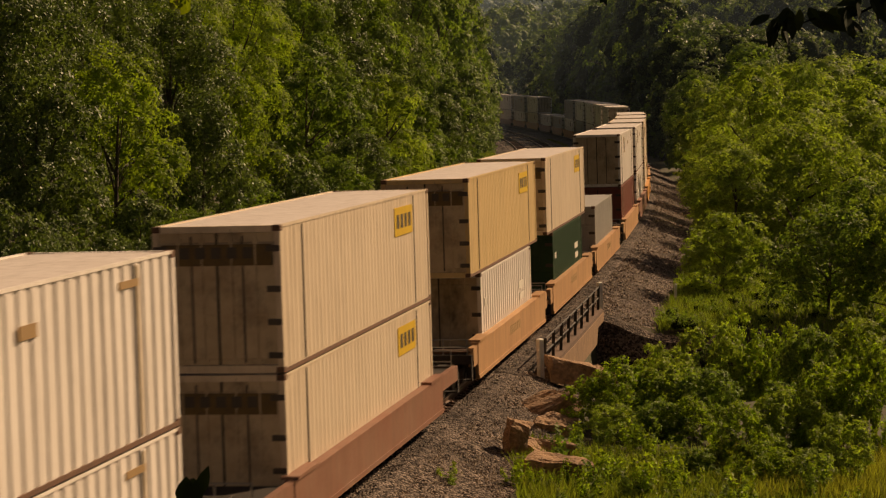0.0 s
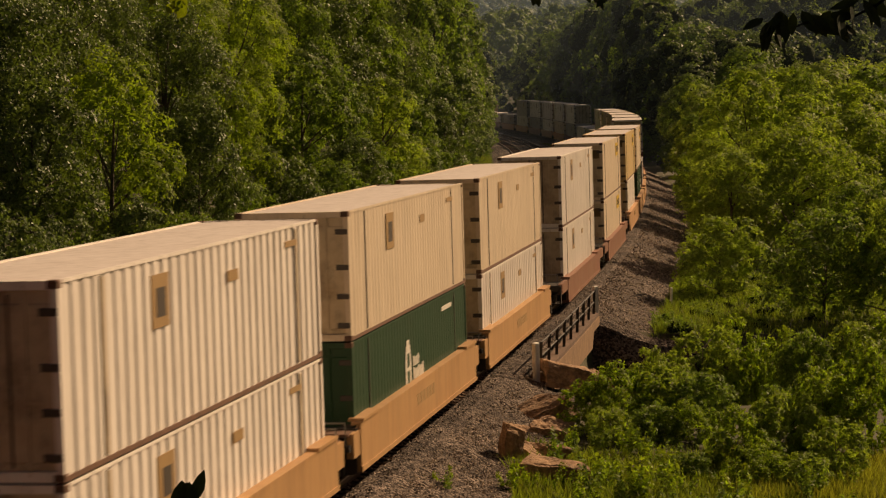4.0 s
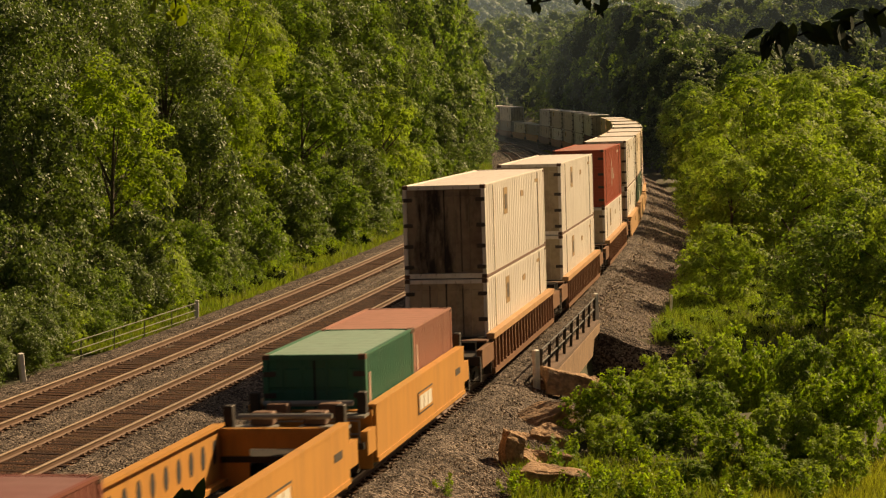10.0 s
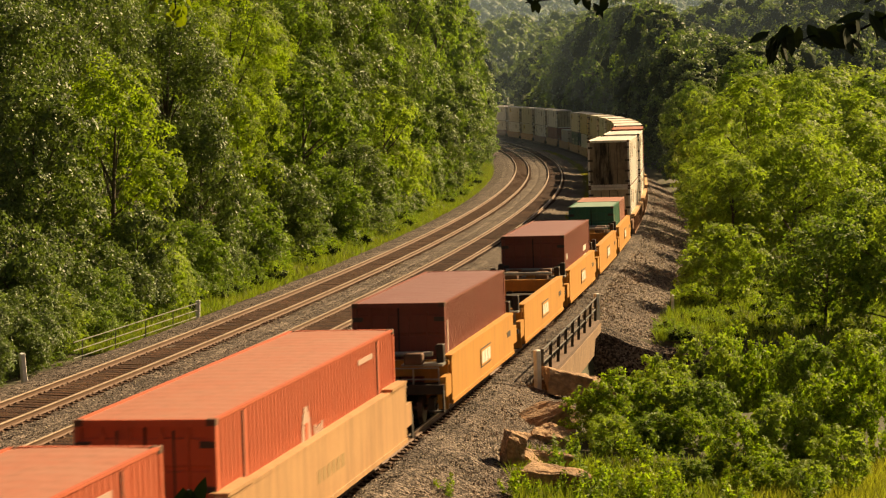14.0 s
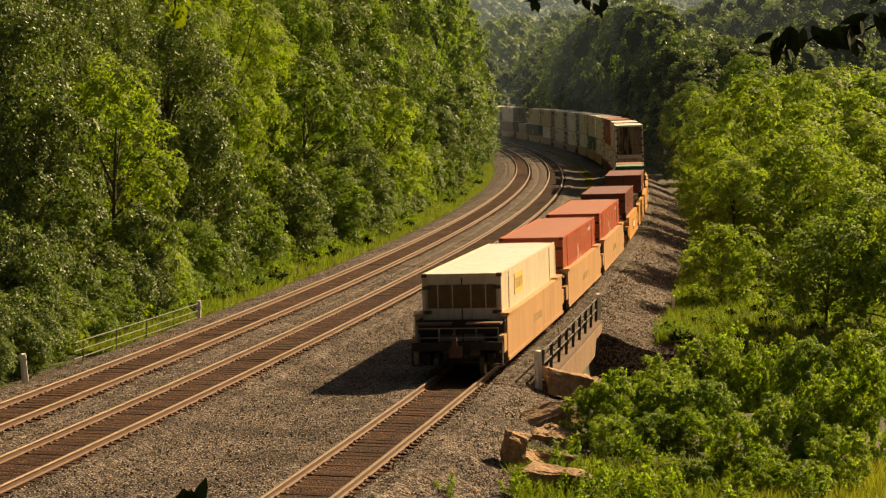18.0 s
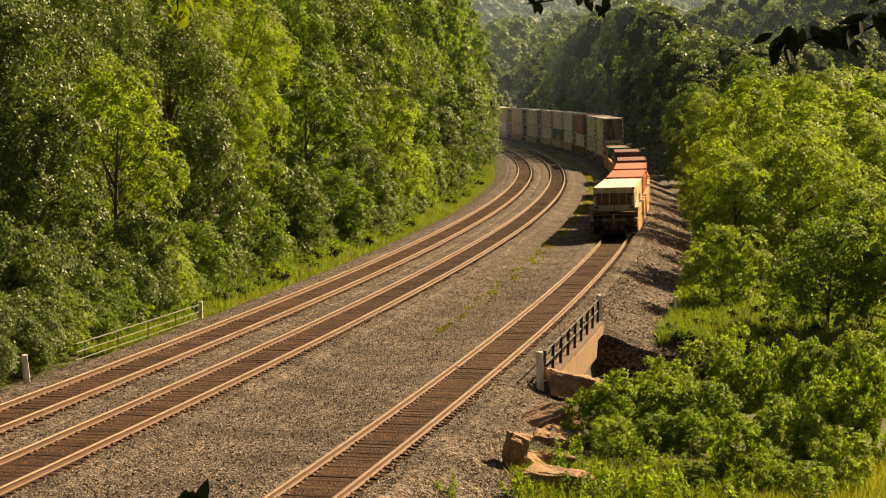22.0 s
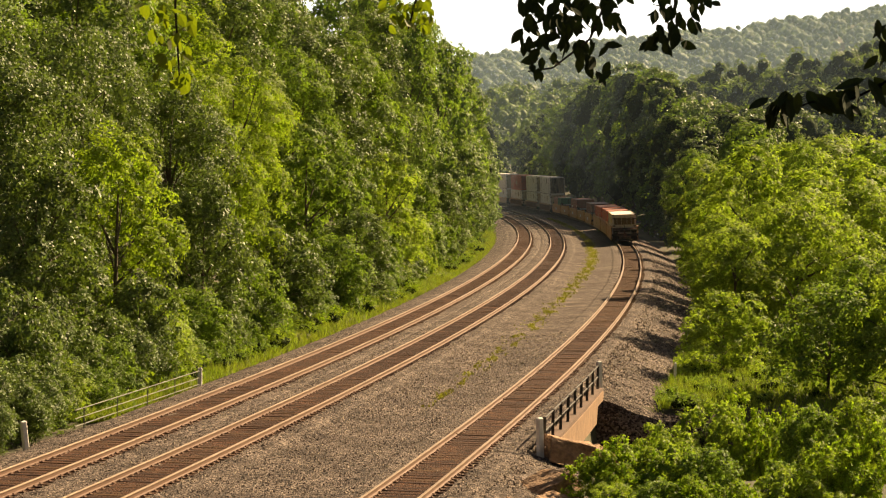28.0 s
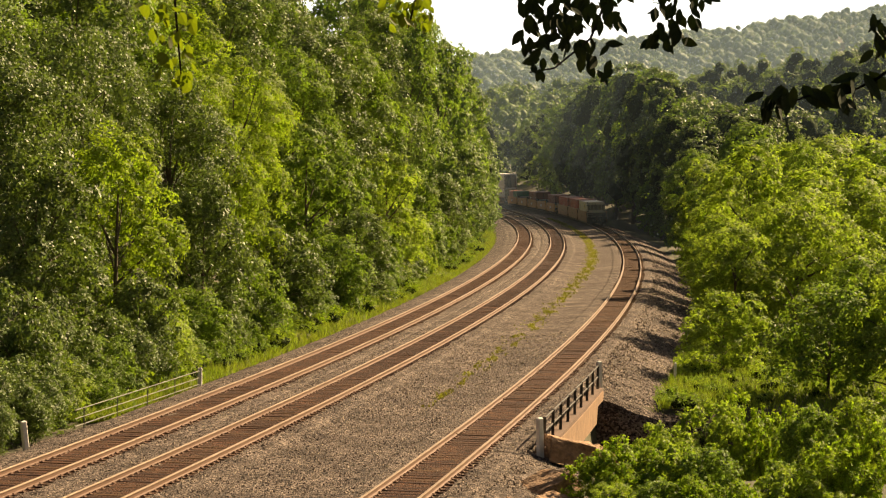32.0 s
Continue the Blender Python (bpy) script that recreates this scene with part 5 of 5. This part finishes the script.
    part("door_seal", boxes((-0.02, 0.02, -hy + 0.022, -hy + 0.05, 0.16, H - 0.14)), M_RUBBER, c, "black door seal")
    if L > 13:
        for sx in (-1, 1):
            for sy in (-1, 1):
                part("post_joint", boxes((*sorted((sx * (hx - 0.01), sx * (hx + 0.004))), sy * 6.1 - 0.125, sy * 6.1 - 0.072, 0.1, H - 0.08)), M_LOGO_D, c, "dark joint beside the lifting post")
                if style == "rib":
                    part("post_face", boxes((*sorted((sx * (hx + 0.001), sx * (hx + 0.005))), sy * 6.1 - 0.068, sy * 6.1 + 0.068, 0.12, H - 0.1)), P_END, c, "dirt-streaked lifting post")
    for sx in (-1, 1):
        for sy in (-1, 1):
            for z in (0.0, H - 0.12):
                corner = new("corner_casting", CASTING)
                corner.location = (sx * (hx - 0.082), sy * (hy - 0.087), z + 0.06)
                corner.parent = c

    def panel(name, y0, y1, z0, z1, m, lab, depth=0.006, only=0):
        for sgn in ((1, -1) if not only else (only,)):
            part(name, boxes((*sorted((sgn * (hx - 0.006), sgn * (hx + depth))), y0, y1, z0, z1)), m, c, lab)

    if marks in ("yellow", "yellow_rear"):
        y0 = hy - 4.6 if marks == "yellow" else -hy + 3.4
        rear = marks == "yellow_rear"
        panel("yellow_panel", y0, y0 + 2.3, H - 0.98, H - 0.28, M_FADED_Y if rear else M_LOGO_Y, "sun-bleached yellow panel" if rear else "bright yellow lettered panel")
        for a, b in ((0.25, 0.55), (0.75, 1.05), (1.25, 1.55), (1.75, 2.05)):
            panel("marking", y0 + a, y0 + b, H - 0.80, H - 0.46, M_LOGO_B if rear else M_LOGO_D, "faded lettering shape" if rear else "dark lettering shape", 0.012)
        part("yellow_band", boxes((-hx + 0.18, hx - 0.18, -hy + 0.004, -hy + 0.03, H - (1.12 if rear else 0.78), H - 0.36)), M_DINGY, c, "dingy yellow-brown band across the doors")
        if not rear:
            for i in range(5):
                part("marking", boxes((-0.75 + 0.32 * i, -0.55 + 0.32 * i, -hy - 0.004, -hy + 0.004, H - 0.64, H - 0.42)), M_LOGO_D, c)
        else:
            part("marking", boxes((-0.1, 0.5, -hy - 0.004, -hy + 0.004, H * 0.42, H * 0.47)), M_LOGO_D, c, "small dark lettering bar")
    elif marks == "patch":
        y0 = -hy + 4.4
        panel("logo_panel", y0, y0 + 0.95, H - 1.15, H - 0.28, M_LOGO_B, "faded brown and yellow marking")
        panel("marking", y0 + 0.25, y0 + 0.75, H - 0.98, H - 0.5, M_LOGO_D, "dark marking", 0.012)
        panel("marking", hy - 2.9, hy - 1.9, H - 0.42, H - 0.30, M_LOGO_B, "small faded lettering")
        panel("marking", -hy + 9.0, -hy + 9.7, H - 0.75, H - 0.55, M_LOGO_B, "small faded lettering")
    elif marks == "seal":
        y0, pale = -1.3, (M_LOGO_F if mat in (P_RED, P_ORANGE) else M_LOGO_W)
        for k in range(11):
            t = (k - 5) / 5.5
            w = 0.40 * math.sqrt(max(0.08, 1 - t * t))
            panel("logo_panel", y0 - w, y0 + w, H * 0.52 + t * 0.72 - 0.066, H * 0.52 + t * 0.72 + 0.066, pale, "pale oval emblem")
        for z in (-0.22, 0.22):
            panel("marking", y0 - 0.15, y0 + 0.15, H * 0.52 + z - 0.17, H * 0.52 + z + 0.17, mat, "", 0.012)
        for z, n, h in ((0.10, 4, 0.11), (-0.22, 7, 0.13)):
            for i in range(n):
                panel("marking", y0 + 0.68 + 0.22 * i, y0 + 0.84 + 0.22 * i, H * 0.52 + z - h, H * 0.52 + z + h * (1.0 if i % 3 else 1.35), pale, "pale lettering shape")
        panel("marking", hy - 4.2, hy - 2.6, H - 0.42, H - 0.30, pale, "pale small lettering")
    elif marks == "small":
        panel("marking", -hy + 0.7, -hy + 1.2, H * 0.64, H * 0.72, M_LOGO_W, "pale small lettering")
        panel("marking", hy - 3.4, hy - 2.0, H * 0.58, H * 0.66, M_LOGO_W, "pale small lettering")
        panel("marking", hy - 3.2, hy - 2.0, H * 0.44, H * 0.52, M_LOGO_W, "pale small lettering")
    elif marks == "tall":
        panel("marking", -hy + 0.35, -hy + 0.55, H * 0.5, H * 0.82, M_LOGO_F, "pale vertical lettering")
    return c


def wheelset(parent, y):
    bm = bmesh.new()
    tube(bm, (-0.9, y, 0.42), (0.9, y, 0.42), 0.08, seg=8)
    for sx in (-1, 1):
        tube(bm, (sx * 0.69, y, 0.42), (sx * 0.80, y, 0.42), 0.42, seg=20)
        tube(bm, (sx * 0.66, y, 0.42), (sx * 0.69, y, 0.42), 0.45, seg=20)
    part("wheelset", bm, M_WHEEL, parent)


def truck(car, y):
    """A two-axle truck under y."""
    bm = bmesh.new()
    for sx in (-1, 1):
        x = sx * 1.02
        for a, b, z0, z1 in ((-1.15, 1.15, 0.58, 0.70), (-0.35, 0.35, 0.30, 0.58), (-1.15, -0.70, 0.34, 0.60), (0.70, 1.15, 0.34, 0.60)):
            box(bm, x - 0.09, x + 0.09, y + a, y + b, z0, z1)
        tube(bm, (sx * 1.08, y - 0.9, 0.42), (sx * 1.17, y - 0.9, 0.42), 0.12, seg=8)
        tube(bm, (sx * 1.08, y + 0.9, 0.42), (sx * 1.17, y + 0.9, 0.42), 0.12, seg=8)
    box(bm, -1.0, 1.0, y - 0.22, y + 0.22, 0.42, 0.66)
    t = part("truck", bm, M_UNDER, car, "dark grimy truck frame")
    wheelset(t, y - 0.9)
    wheelset(t, y + 0.9)


def well_car(well, pitch, mat, label, top=1.75, low=0.45, style="smooth", ends="joint", front_truck=False, rear_truck=True, logo=True):
    """One unit of a well car: two deep sides, a low floor, end platforms, trucks; its middle at y = 0."""
    car = tagged(empty("well_car"), label, "railway wagon", "railway wagons")
    hw, hp, X = well / 2, pitch / 2, 1.50
    for sgn in (-1, 1):
        bm = bmesh.new()

        def slab(x0, x1, *r):
            box(bm, *sorted((sgn * x0, sgn * x1)), *r)

        if style == "ribbed":
            slab(X - 0.16, X - 0.06, -hw, hw, low, top - 0.16)
            part("top_chord", boxes((*sorted((sgn * (X - 0.20), sgn * (X + 0.04))), -hw - 0.2, hw + 0.2, top - 0.16, top + 0.02)), C_TAN, car, "tan top chord, lighter than the ribs")
            part("bottom_chord", boxes((*sorted((sgn * (X - 0.22), sgn * (X + 0.02))), -hw, hw, low - 0.05, low + 0.12)), mat, car)
            n = int(well / 0.82)
            for i in range(n + 1):
                y = -hw + 0.2 + (well - 0.4) * i / n
                part("rib", boxes((*sorted((sgn * (X - 0.06), sgn * (X + 0.03))), y - 0.06, y + 0.06, low + 0.12, top - 0.16)), mat, car)
        else:
            slab(X - 0.10, X, -hw, hw, low, top - 0.04)
            part("top_chord", boxes((*sorted((sgn * (X - 0.22), sgn * (X + 0.012))), -hw, hw, top - 0.05, top + 0.02)), mat, car)
            part("bottom_chord", boxes((*sorted((sgn * (X - 0.26), sgn * (X + 0.025))), -hw, hw, low - 0.04, low + 0.07)), mat, car)
        # ends of the side taper down to the platform
        side = part("side_sill", bm, mat, car)
        for sy in (-1, 1):
            a, b = sorted((sy * hw, sy * (hp - 0.55)))
            part("end_sill_plate", boxes((*sorted((sgn * (X - 0.18), sgn * (X - 0.02))), a, b, 0.75, min(top, 1.30))), mat, car)
        if logo == "faint":
            for i in range(6):
                part("marking", boxes((*sorted((sgn * (X + 0.002), sgn * (X + 0.006))), -1.3 + 0.45 * i, -1.0 + 0.45 * i, low + 0.50, low + 0.78)), M_LOGO_B, side, "faint worn lettering shape")
        elif logo and style != "ribbed":
            part("sign_panel", boxes((*sorted((sgn * (X + 0.012), sgn * (X + 0.022))), -1.05, 1.05, low + 0.33, low + 0.89)), M_LOGO_D, side, "dark-framed sign panel")
            part("sign_face", boxes((*sorted((sgn * (X + 0.022), sgn * (X + 0.027))), -1.0, 1.0, low + 0.37, low + 0.85)), mat, side)
            for i in range(3):
                part("marking", boxes((*sorted((sgn * (X + 0.027), sgn * (X + 0.034))), -0.88 + 0.6 * i, -0.36 + 0.6 * i, low + 0.43, low + 0.79)), M_LOGO_W, side, "pale block letter shape")
            part("number_plate", boxes((*sorted((sgn * (X + 0.002), sgn * (X + 0.008))), hw - 1.5, hw - 0.7, low + 0.62, low + 0.8)), M_LOGO_D, side, "dark stencilled bar")
        # openings along the inner face, as black discs for their shade, and brackets
        if style == "holed":
            for i in range(14):
                y = -hw + well * (i + 0.5) / 14
                bm = bmesh.new()
                tube(bm, (sgn * (X - 0.101), y, low + 0.7), (sgn * (X - 0.108), y, low + 0.7), 0.16, seg=12)
                for v in bm.verts:
                    v.co.z = low + 0.72 + (v.co.z - low - 0.7) * 1.7
                part("hole", bm, M_RUBBER, side, "black disc for shade in an oval opening")
        if style == "smooth":
            for i in (-1, 1):
                y = i * (hw - 1.0)
                part("guide_bracket", boxes((*sorted((sgn * (X - 0.30), sgn * (X + 0.05))), y - 0.9, y + 0.9, top + 0.02, top + 0.09)), mat, car)
    bm = boxes((-1.25, 1.25, -hw, -hw + 0.6, 0.28, 0.40), (-1.25, 1.25, hw - 0.6, hw, 0.28, 0.40), (-1.25, 1.25, -0.4, 0.4, 0.28, 0.40), (-1.28, -1.0, -hw, hw, 0.28, 0.39), (1.0, 1.28, -hw, hw, 0.28, 0.39))
    for i in range(6):
        y = -hw + well * (i + 0.5) / 6
        box(bm, -1.25, 1.25, y - 0.1, y + 0.1, 0.26, 0.385)
    part("floor", bm, M_UNDER, car)
    for sy in (-1, 1):
        a, b = sorted((sy * (hw - 0.02), sy * (hp - 0.35)))
        bm = boxes((-1.42, 1.42, a, b, 0.92, 1.06))
        box(bm, -0.3, 0.3, a, b, 0.7, 0.92)
        part("end_platform", bm, M_UNDER, car, "dark grimy end platform")
        y = sy * (hw + 0.05)
        bh = boxes((-1.40, -0.75, y - 0.05, y + 0.05, 0.32, top - 0.12), (0.75, 1.40, y - 0.05, y + 0.05, 0.32, top - 0.12), (-0.75, 0.75, y - 0.05, y + 0.05, top - 0.55, top - 0.12), (-1.44, 1.44, y - 0.13, y + 0.13, top - 0.24, top - 0.10))
        part("bulkhead", bh, mat if style == "holed" else M_UNDER, car)
        for j in (-1, 1):
            part("grating", boxes((*sorted((j * 0.25, j * 1.38)), *sorted((y + sy * 0.14, y + sy * 0.75)), top - 0.20, top - 0.14)), M_ROD if style == "holed" else M_RUST, car, "pale open grating step")
        if style == "holed":
            bm = bmesh.new()
            tube(bm, (-1.05, y + sy * 0.35, top + 0.10), (1.05, y + sy * 0.35, top + 0.10), 0.065, seg=8)
            part("brake_pipe", bm, M_ROD, car, "pale worn pipe across the car end")
            for sx in (-1, 1):
                part("stanchion", boxes((*sorted((sx * 1.16, sx * 1.36)), *sorted((y + sy * 0.15, y + sy * 0.45)), top - 0.14, top + 0.36), bevel=0.02), M_UNDER, car, "dark grimy stanchion")
                part("valve_box", boxes((*sorted((sx * 0.35, sx * 0.85)), *sorted((y + sy * 0.55, y + sy * 0.95)), top - 0.14, top + 0.16), bevel=0.03), M_RUST, car, "rusty valve box")
        bm = bmesh.new()
        for z in (1.25, 1.55):
            tube(bm, (-1.3, sy * (hp - 0.5), z), (1.3, sy * (hp - 0.5), z), 0.02, seg=6)
        for x in (-1.3, -0.6, 0.6, 1.3):
            tube(bm, (x, sy * (hp - 0.5), 1.06), (x, sy * (hp - 0.5), 1.55), 0.02, seg=6)
        tube(bm, (-1.35, sy * (hp - 0.5), 0.6), (-1.35, sy * (hp - 0.5), 2.0), 0.025, seg=6)
        part("grab_rail", bm, M_ROD, car, "thin pale handrails")
        if ends == "coupler" or (ends == "rear" and sy < 0) or (ends == "front" and sy > 0):
            bm = boxes((-0.14, 0.14, *sorted((sy * (hp - 0.6), sy * (hp + 0.02))), 0.72, 0.98), (-0.20, 0.20, *sorted((sy * (hp - 0.12), sy * (hp + 0.04))), 0.68, 1.02))
            part("coupler", bm, M_RUST, car, "rusty knuckle coupler")
            for sx in (-1, 1):
                bm = bmesh.new()
                tube(bm, (sx * 0.45, sy * (hp - 0.35), 0.95), (sx * 0.30, sy * (hp - 0.05), 0.55), 0.03, seg=6)
                part("air_hose", bm, M_RUBBER, car)
            part("end_sill", boxes((-1.45, 1.45, *sorted((sy * (hp - 0.42), sy * (hp - 0.30))), 0.86, 1.12)), M_UNDER, car, "black end sill")
            for sx in (-1, 1):
                part("step", boxes((*sorted((sx * 1.05, sx * 1.45)), *sorted((sy * (hp - 0.45), sy * (hp - 0.25))), 0.38, 0.42), (*sorted((sx * 1.42, sx * 1.46)), *sorted((sy * (hp - 0.45), sy * (hp - 0.25))), 0.38, 0.95)), M_UNDER, car)
    inset = 1.9 if ends == "coupler" else 0.0
    if rear_truck:
        truck(car, -hp + (inset or (1.9 if ends == "rear" else 0.0)))
    if front_truck:
        truck(car, hp - 1.9)
    return car


SPEED, T_REF = 18.3, 17.2
TRAIN = []


def ride(ob, along, up=0.0):
    """Register ob as riding at `along` metres on the train's own scale, `up` above the rails."""
    TRAIN.append((ob, along, up))


DECK = 0.32
HC = 2.896


def load(along, *boxes_):
    z = DECK
    for i, (L, H, mat, label, style, marks) in enumerate(boxes_):
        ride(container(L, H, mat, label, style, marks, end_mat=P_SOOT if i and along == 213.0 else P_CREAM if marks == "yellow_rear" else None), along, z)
        z += H + 0.035


def build_train():
    w53 = lambda mat, label, marks="patch", style="rib": (16.15, HC, mat, label, style, marks)
    w40 = lambda mat, label, marks="", style="fine": (12.19, HC, mat, label, style, marks)
    white = w53(P_WHITE, "dirty white corrugated domestic container on a well car")
    cream = w53(P_CREAM, "cream-coloured corrugated domestic container on a well car", style="flat")
    jay = w53(P_CREAM, "cream smooth-sided container with yellow lettered panel", "yellow", "flat")
    gold = w53(P_YELLOWED, "yellowed smooth-sided container with yellow lettered panel", "yellow", "flat")
    plain = w40(P_WHITE, "white corrugated container in a well car", "small", "rib")
    # last car, three units
    for i, (c, b) in enumerate(((69.3, (*jay[:5], "yellow_rear")), (88.55, w53(P_ORANGE, "orange-red container with pale emblem in a well car", "seal", "fine")), (107.8, w53(P_ORANGE, "orange-red container with pale emblem in a well car", "seal", "fine")))):
        ride(well_car(16.7, 19.35, C_TAN, "faded tan three-unit well car carrying a single container", 1.85, 0.45, ends=("rear", "joint", "front")[i], front_truck=i == 2, logo="faint"), c)
        load(c, b)
        if i == 0:
            marker = boxes((-0.10, 0.06, -9.80, -9.66, 0.95, 1.30), bevel=0.02)
            box(marker, -0.06, 0.0, -9.78, -9.66, 1.32, 1.55)
            part("marker_device", marker, M_RUST, TRAIN[-2][0] if TRAIN[-1][2] else TRAIN[-1][0], "dull rusty end-of-train device")
    # five short yellow units
    for i in range(5):
        c = 129.4 + 15.7 * i
        ride(well_car(12.7, 15.7, C_YELLOW, "bright yellow short well car" + (" standing empty" if i in (1, 3) else " with a low load"), 1.78, 0.5, "holed", ends=("rear", "joint", "joint", "joint", "front")[i], front_truck=i == 4), c)
        if i in (0, 2):
            load(c, w40(P_BROWN, "maroon forty-foot container in a yellow well car", "tall" if i == 0 else "small"))
    ride(container(6.06, 2.6, P_GREEN, "green twenty-foot container in a yellow well car", "fine", "tall", 2.44), 189.2, DECK)
    ride(container(6.06, 2.6, P_PINK, "faded red twenty-foot container in a yellow well car", "fine", "tall", 2.44), 195.35, DECK)
    # three ribbed cars
    for c, top in ((213.0, white), (235.7, white), (259.7, w53(P_RED, "red corrugated container with a pale oval emblem", "seal", "fine"))):
        ride(well_car(16.7, 22.9, C_RIB, "weathered brown well car with ribbed sides", 1.55, 0.35, "ribbed", "coupler", True), c)
        load(c, white, top)
    # yellow three-unit car
    for i, (c, a, b) in enumerate(((283.1, white, white), (302.2, w53(P_DKGREEN, "dark green container with pale emblem under a cream one", "seal", "flat"), cream), (321.6, white, cream))):
        ride(well_car(16.7, 19.2, C_FADED, "faded orange three-unit well car under a double stack", 1.45, 0.4, ends=("rear", "joint", "front")[i], front_truck=i == 2, logo="faint"), c)
        load(c, a, b)
    for c, a, b in ((345.6, white, white), (368.8, jay, jay)):
        ride(well_car(16.7, 22.8, C_BROWN, "red-brown well car with scuffed sides", 1.15, 0.25, ends="coupler", front_truck=True, logo=False), c)
        load(c, a, b)
    for i, (c, a, b) in enumerate(((391.8, plain, gold), (411.3, w40(P_DKGREEN, "dark green container under a cream one", "small"), jay), (431.0, w40(P_GREY, "grey container standing single in a well car"), None))):
        ride(well_car(16.7, 19.4, C_TAN, "faded orange three-unit well car", 1.35, 0.35, ends=("rear", "joint", "front")[i], front_truck=i == 2, logo="faint"), c)
        load(c, *[q for q in (a, b) if q])
    # the far part of the train
    grey = w53(P_GREY, "grey container on a double stack")
    c = 453.5
    for i, (a, b) in enumerate(((w53(P_BROWN, "maroon container under a white one", ""), white), (white, white), (jay, cream), (white, jay), (cream, white), (grey, None), (white, None), (grey, white), (cream, white),
                                (white, white), (grey, white), (white, grey), (grey, None), (white, None), (cream, white), (white, grey), (jay, white), (white, cream))):
        ride(well_car(16.7, 21.0, (C_TAN, C_BROWN, C_YELLOW)[i % 3], "well car far along the train", 1.35, 0.35, ends="coupler", front_truck=True, logo=False), c)
        load(c, *[q for q in (a, b) if q])
        c += 21.0


build_train()
build_track("near", (48, 128), "nearest track of rusty rails on dark wooden ties")
build_track("middle", (58, 98), "middle track of rusty rails on dark wooden ties")
build_track("far", (60, 98), "farther track of rusty rails on dark wooden ties beside the wood")


def train_at(t):
    """How far the train has run at t seconds."""
    return SPEED * (t - T_REF)


BREEZE = [(0.0, 13, -6), (3.0, 9, -5), (6.0, 3, -6), (9.0, 6, -10), (11.0, 9, -16), (13.0, 17, -22), (16.0, 26, -24), (19.0, 32, -25), (21.0, 26, -24), (23.0, 21, -21), (25.5, 18, -19), (28.0, 14, -17), (30.0, 8, -8), (32.0, 0, 0)]


def motions():
    times = [2.0 * i for i in range(17)]
    for ob, along, up in TRAIN:
        walk(ob, [(t, on_track(along + train_at(t)) @ Matrix.Translation((0, 0, up))) for t in times])
    for i, ob in enumerate(SWAYING):
        k = (0.25, 1.0, 0.25, 0.3)[i] * 0.001
        home = ob.location.copy()
        walk(ob, [(t, Matrix.Translation(home + Vector((a * k, 0, b * k))) @ pose(0, 0, 0, 0, (a - 12) * 0.1 * (i != 1), 0)) for t, a, b in BREEZE])


motions()
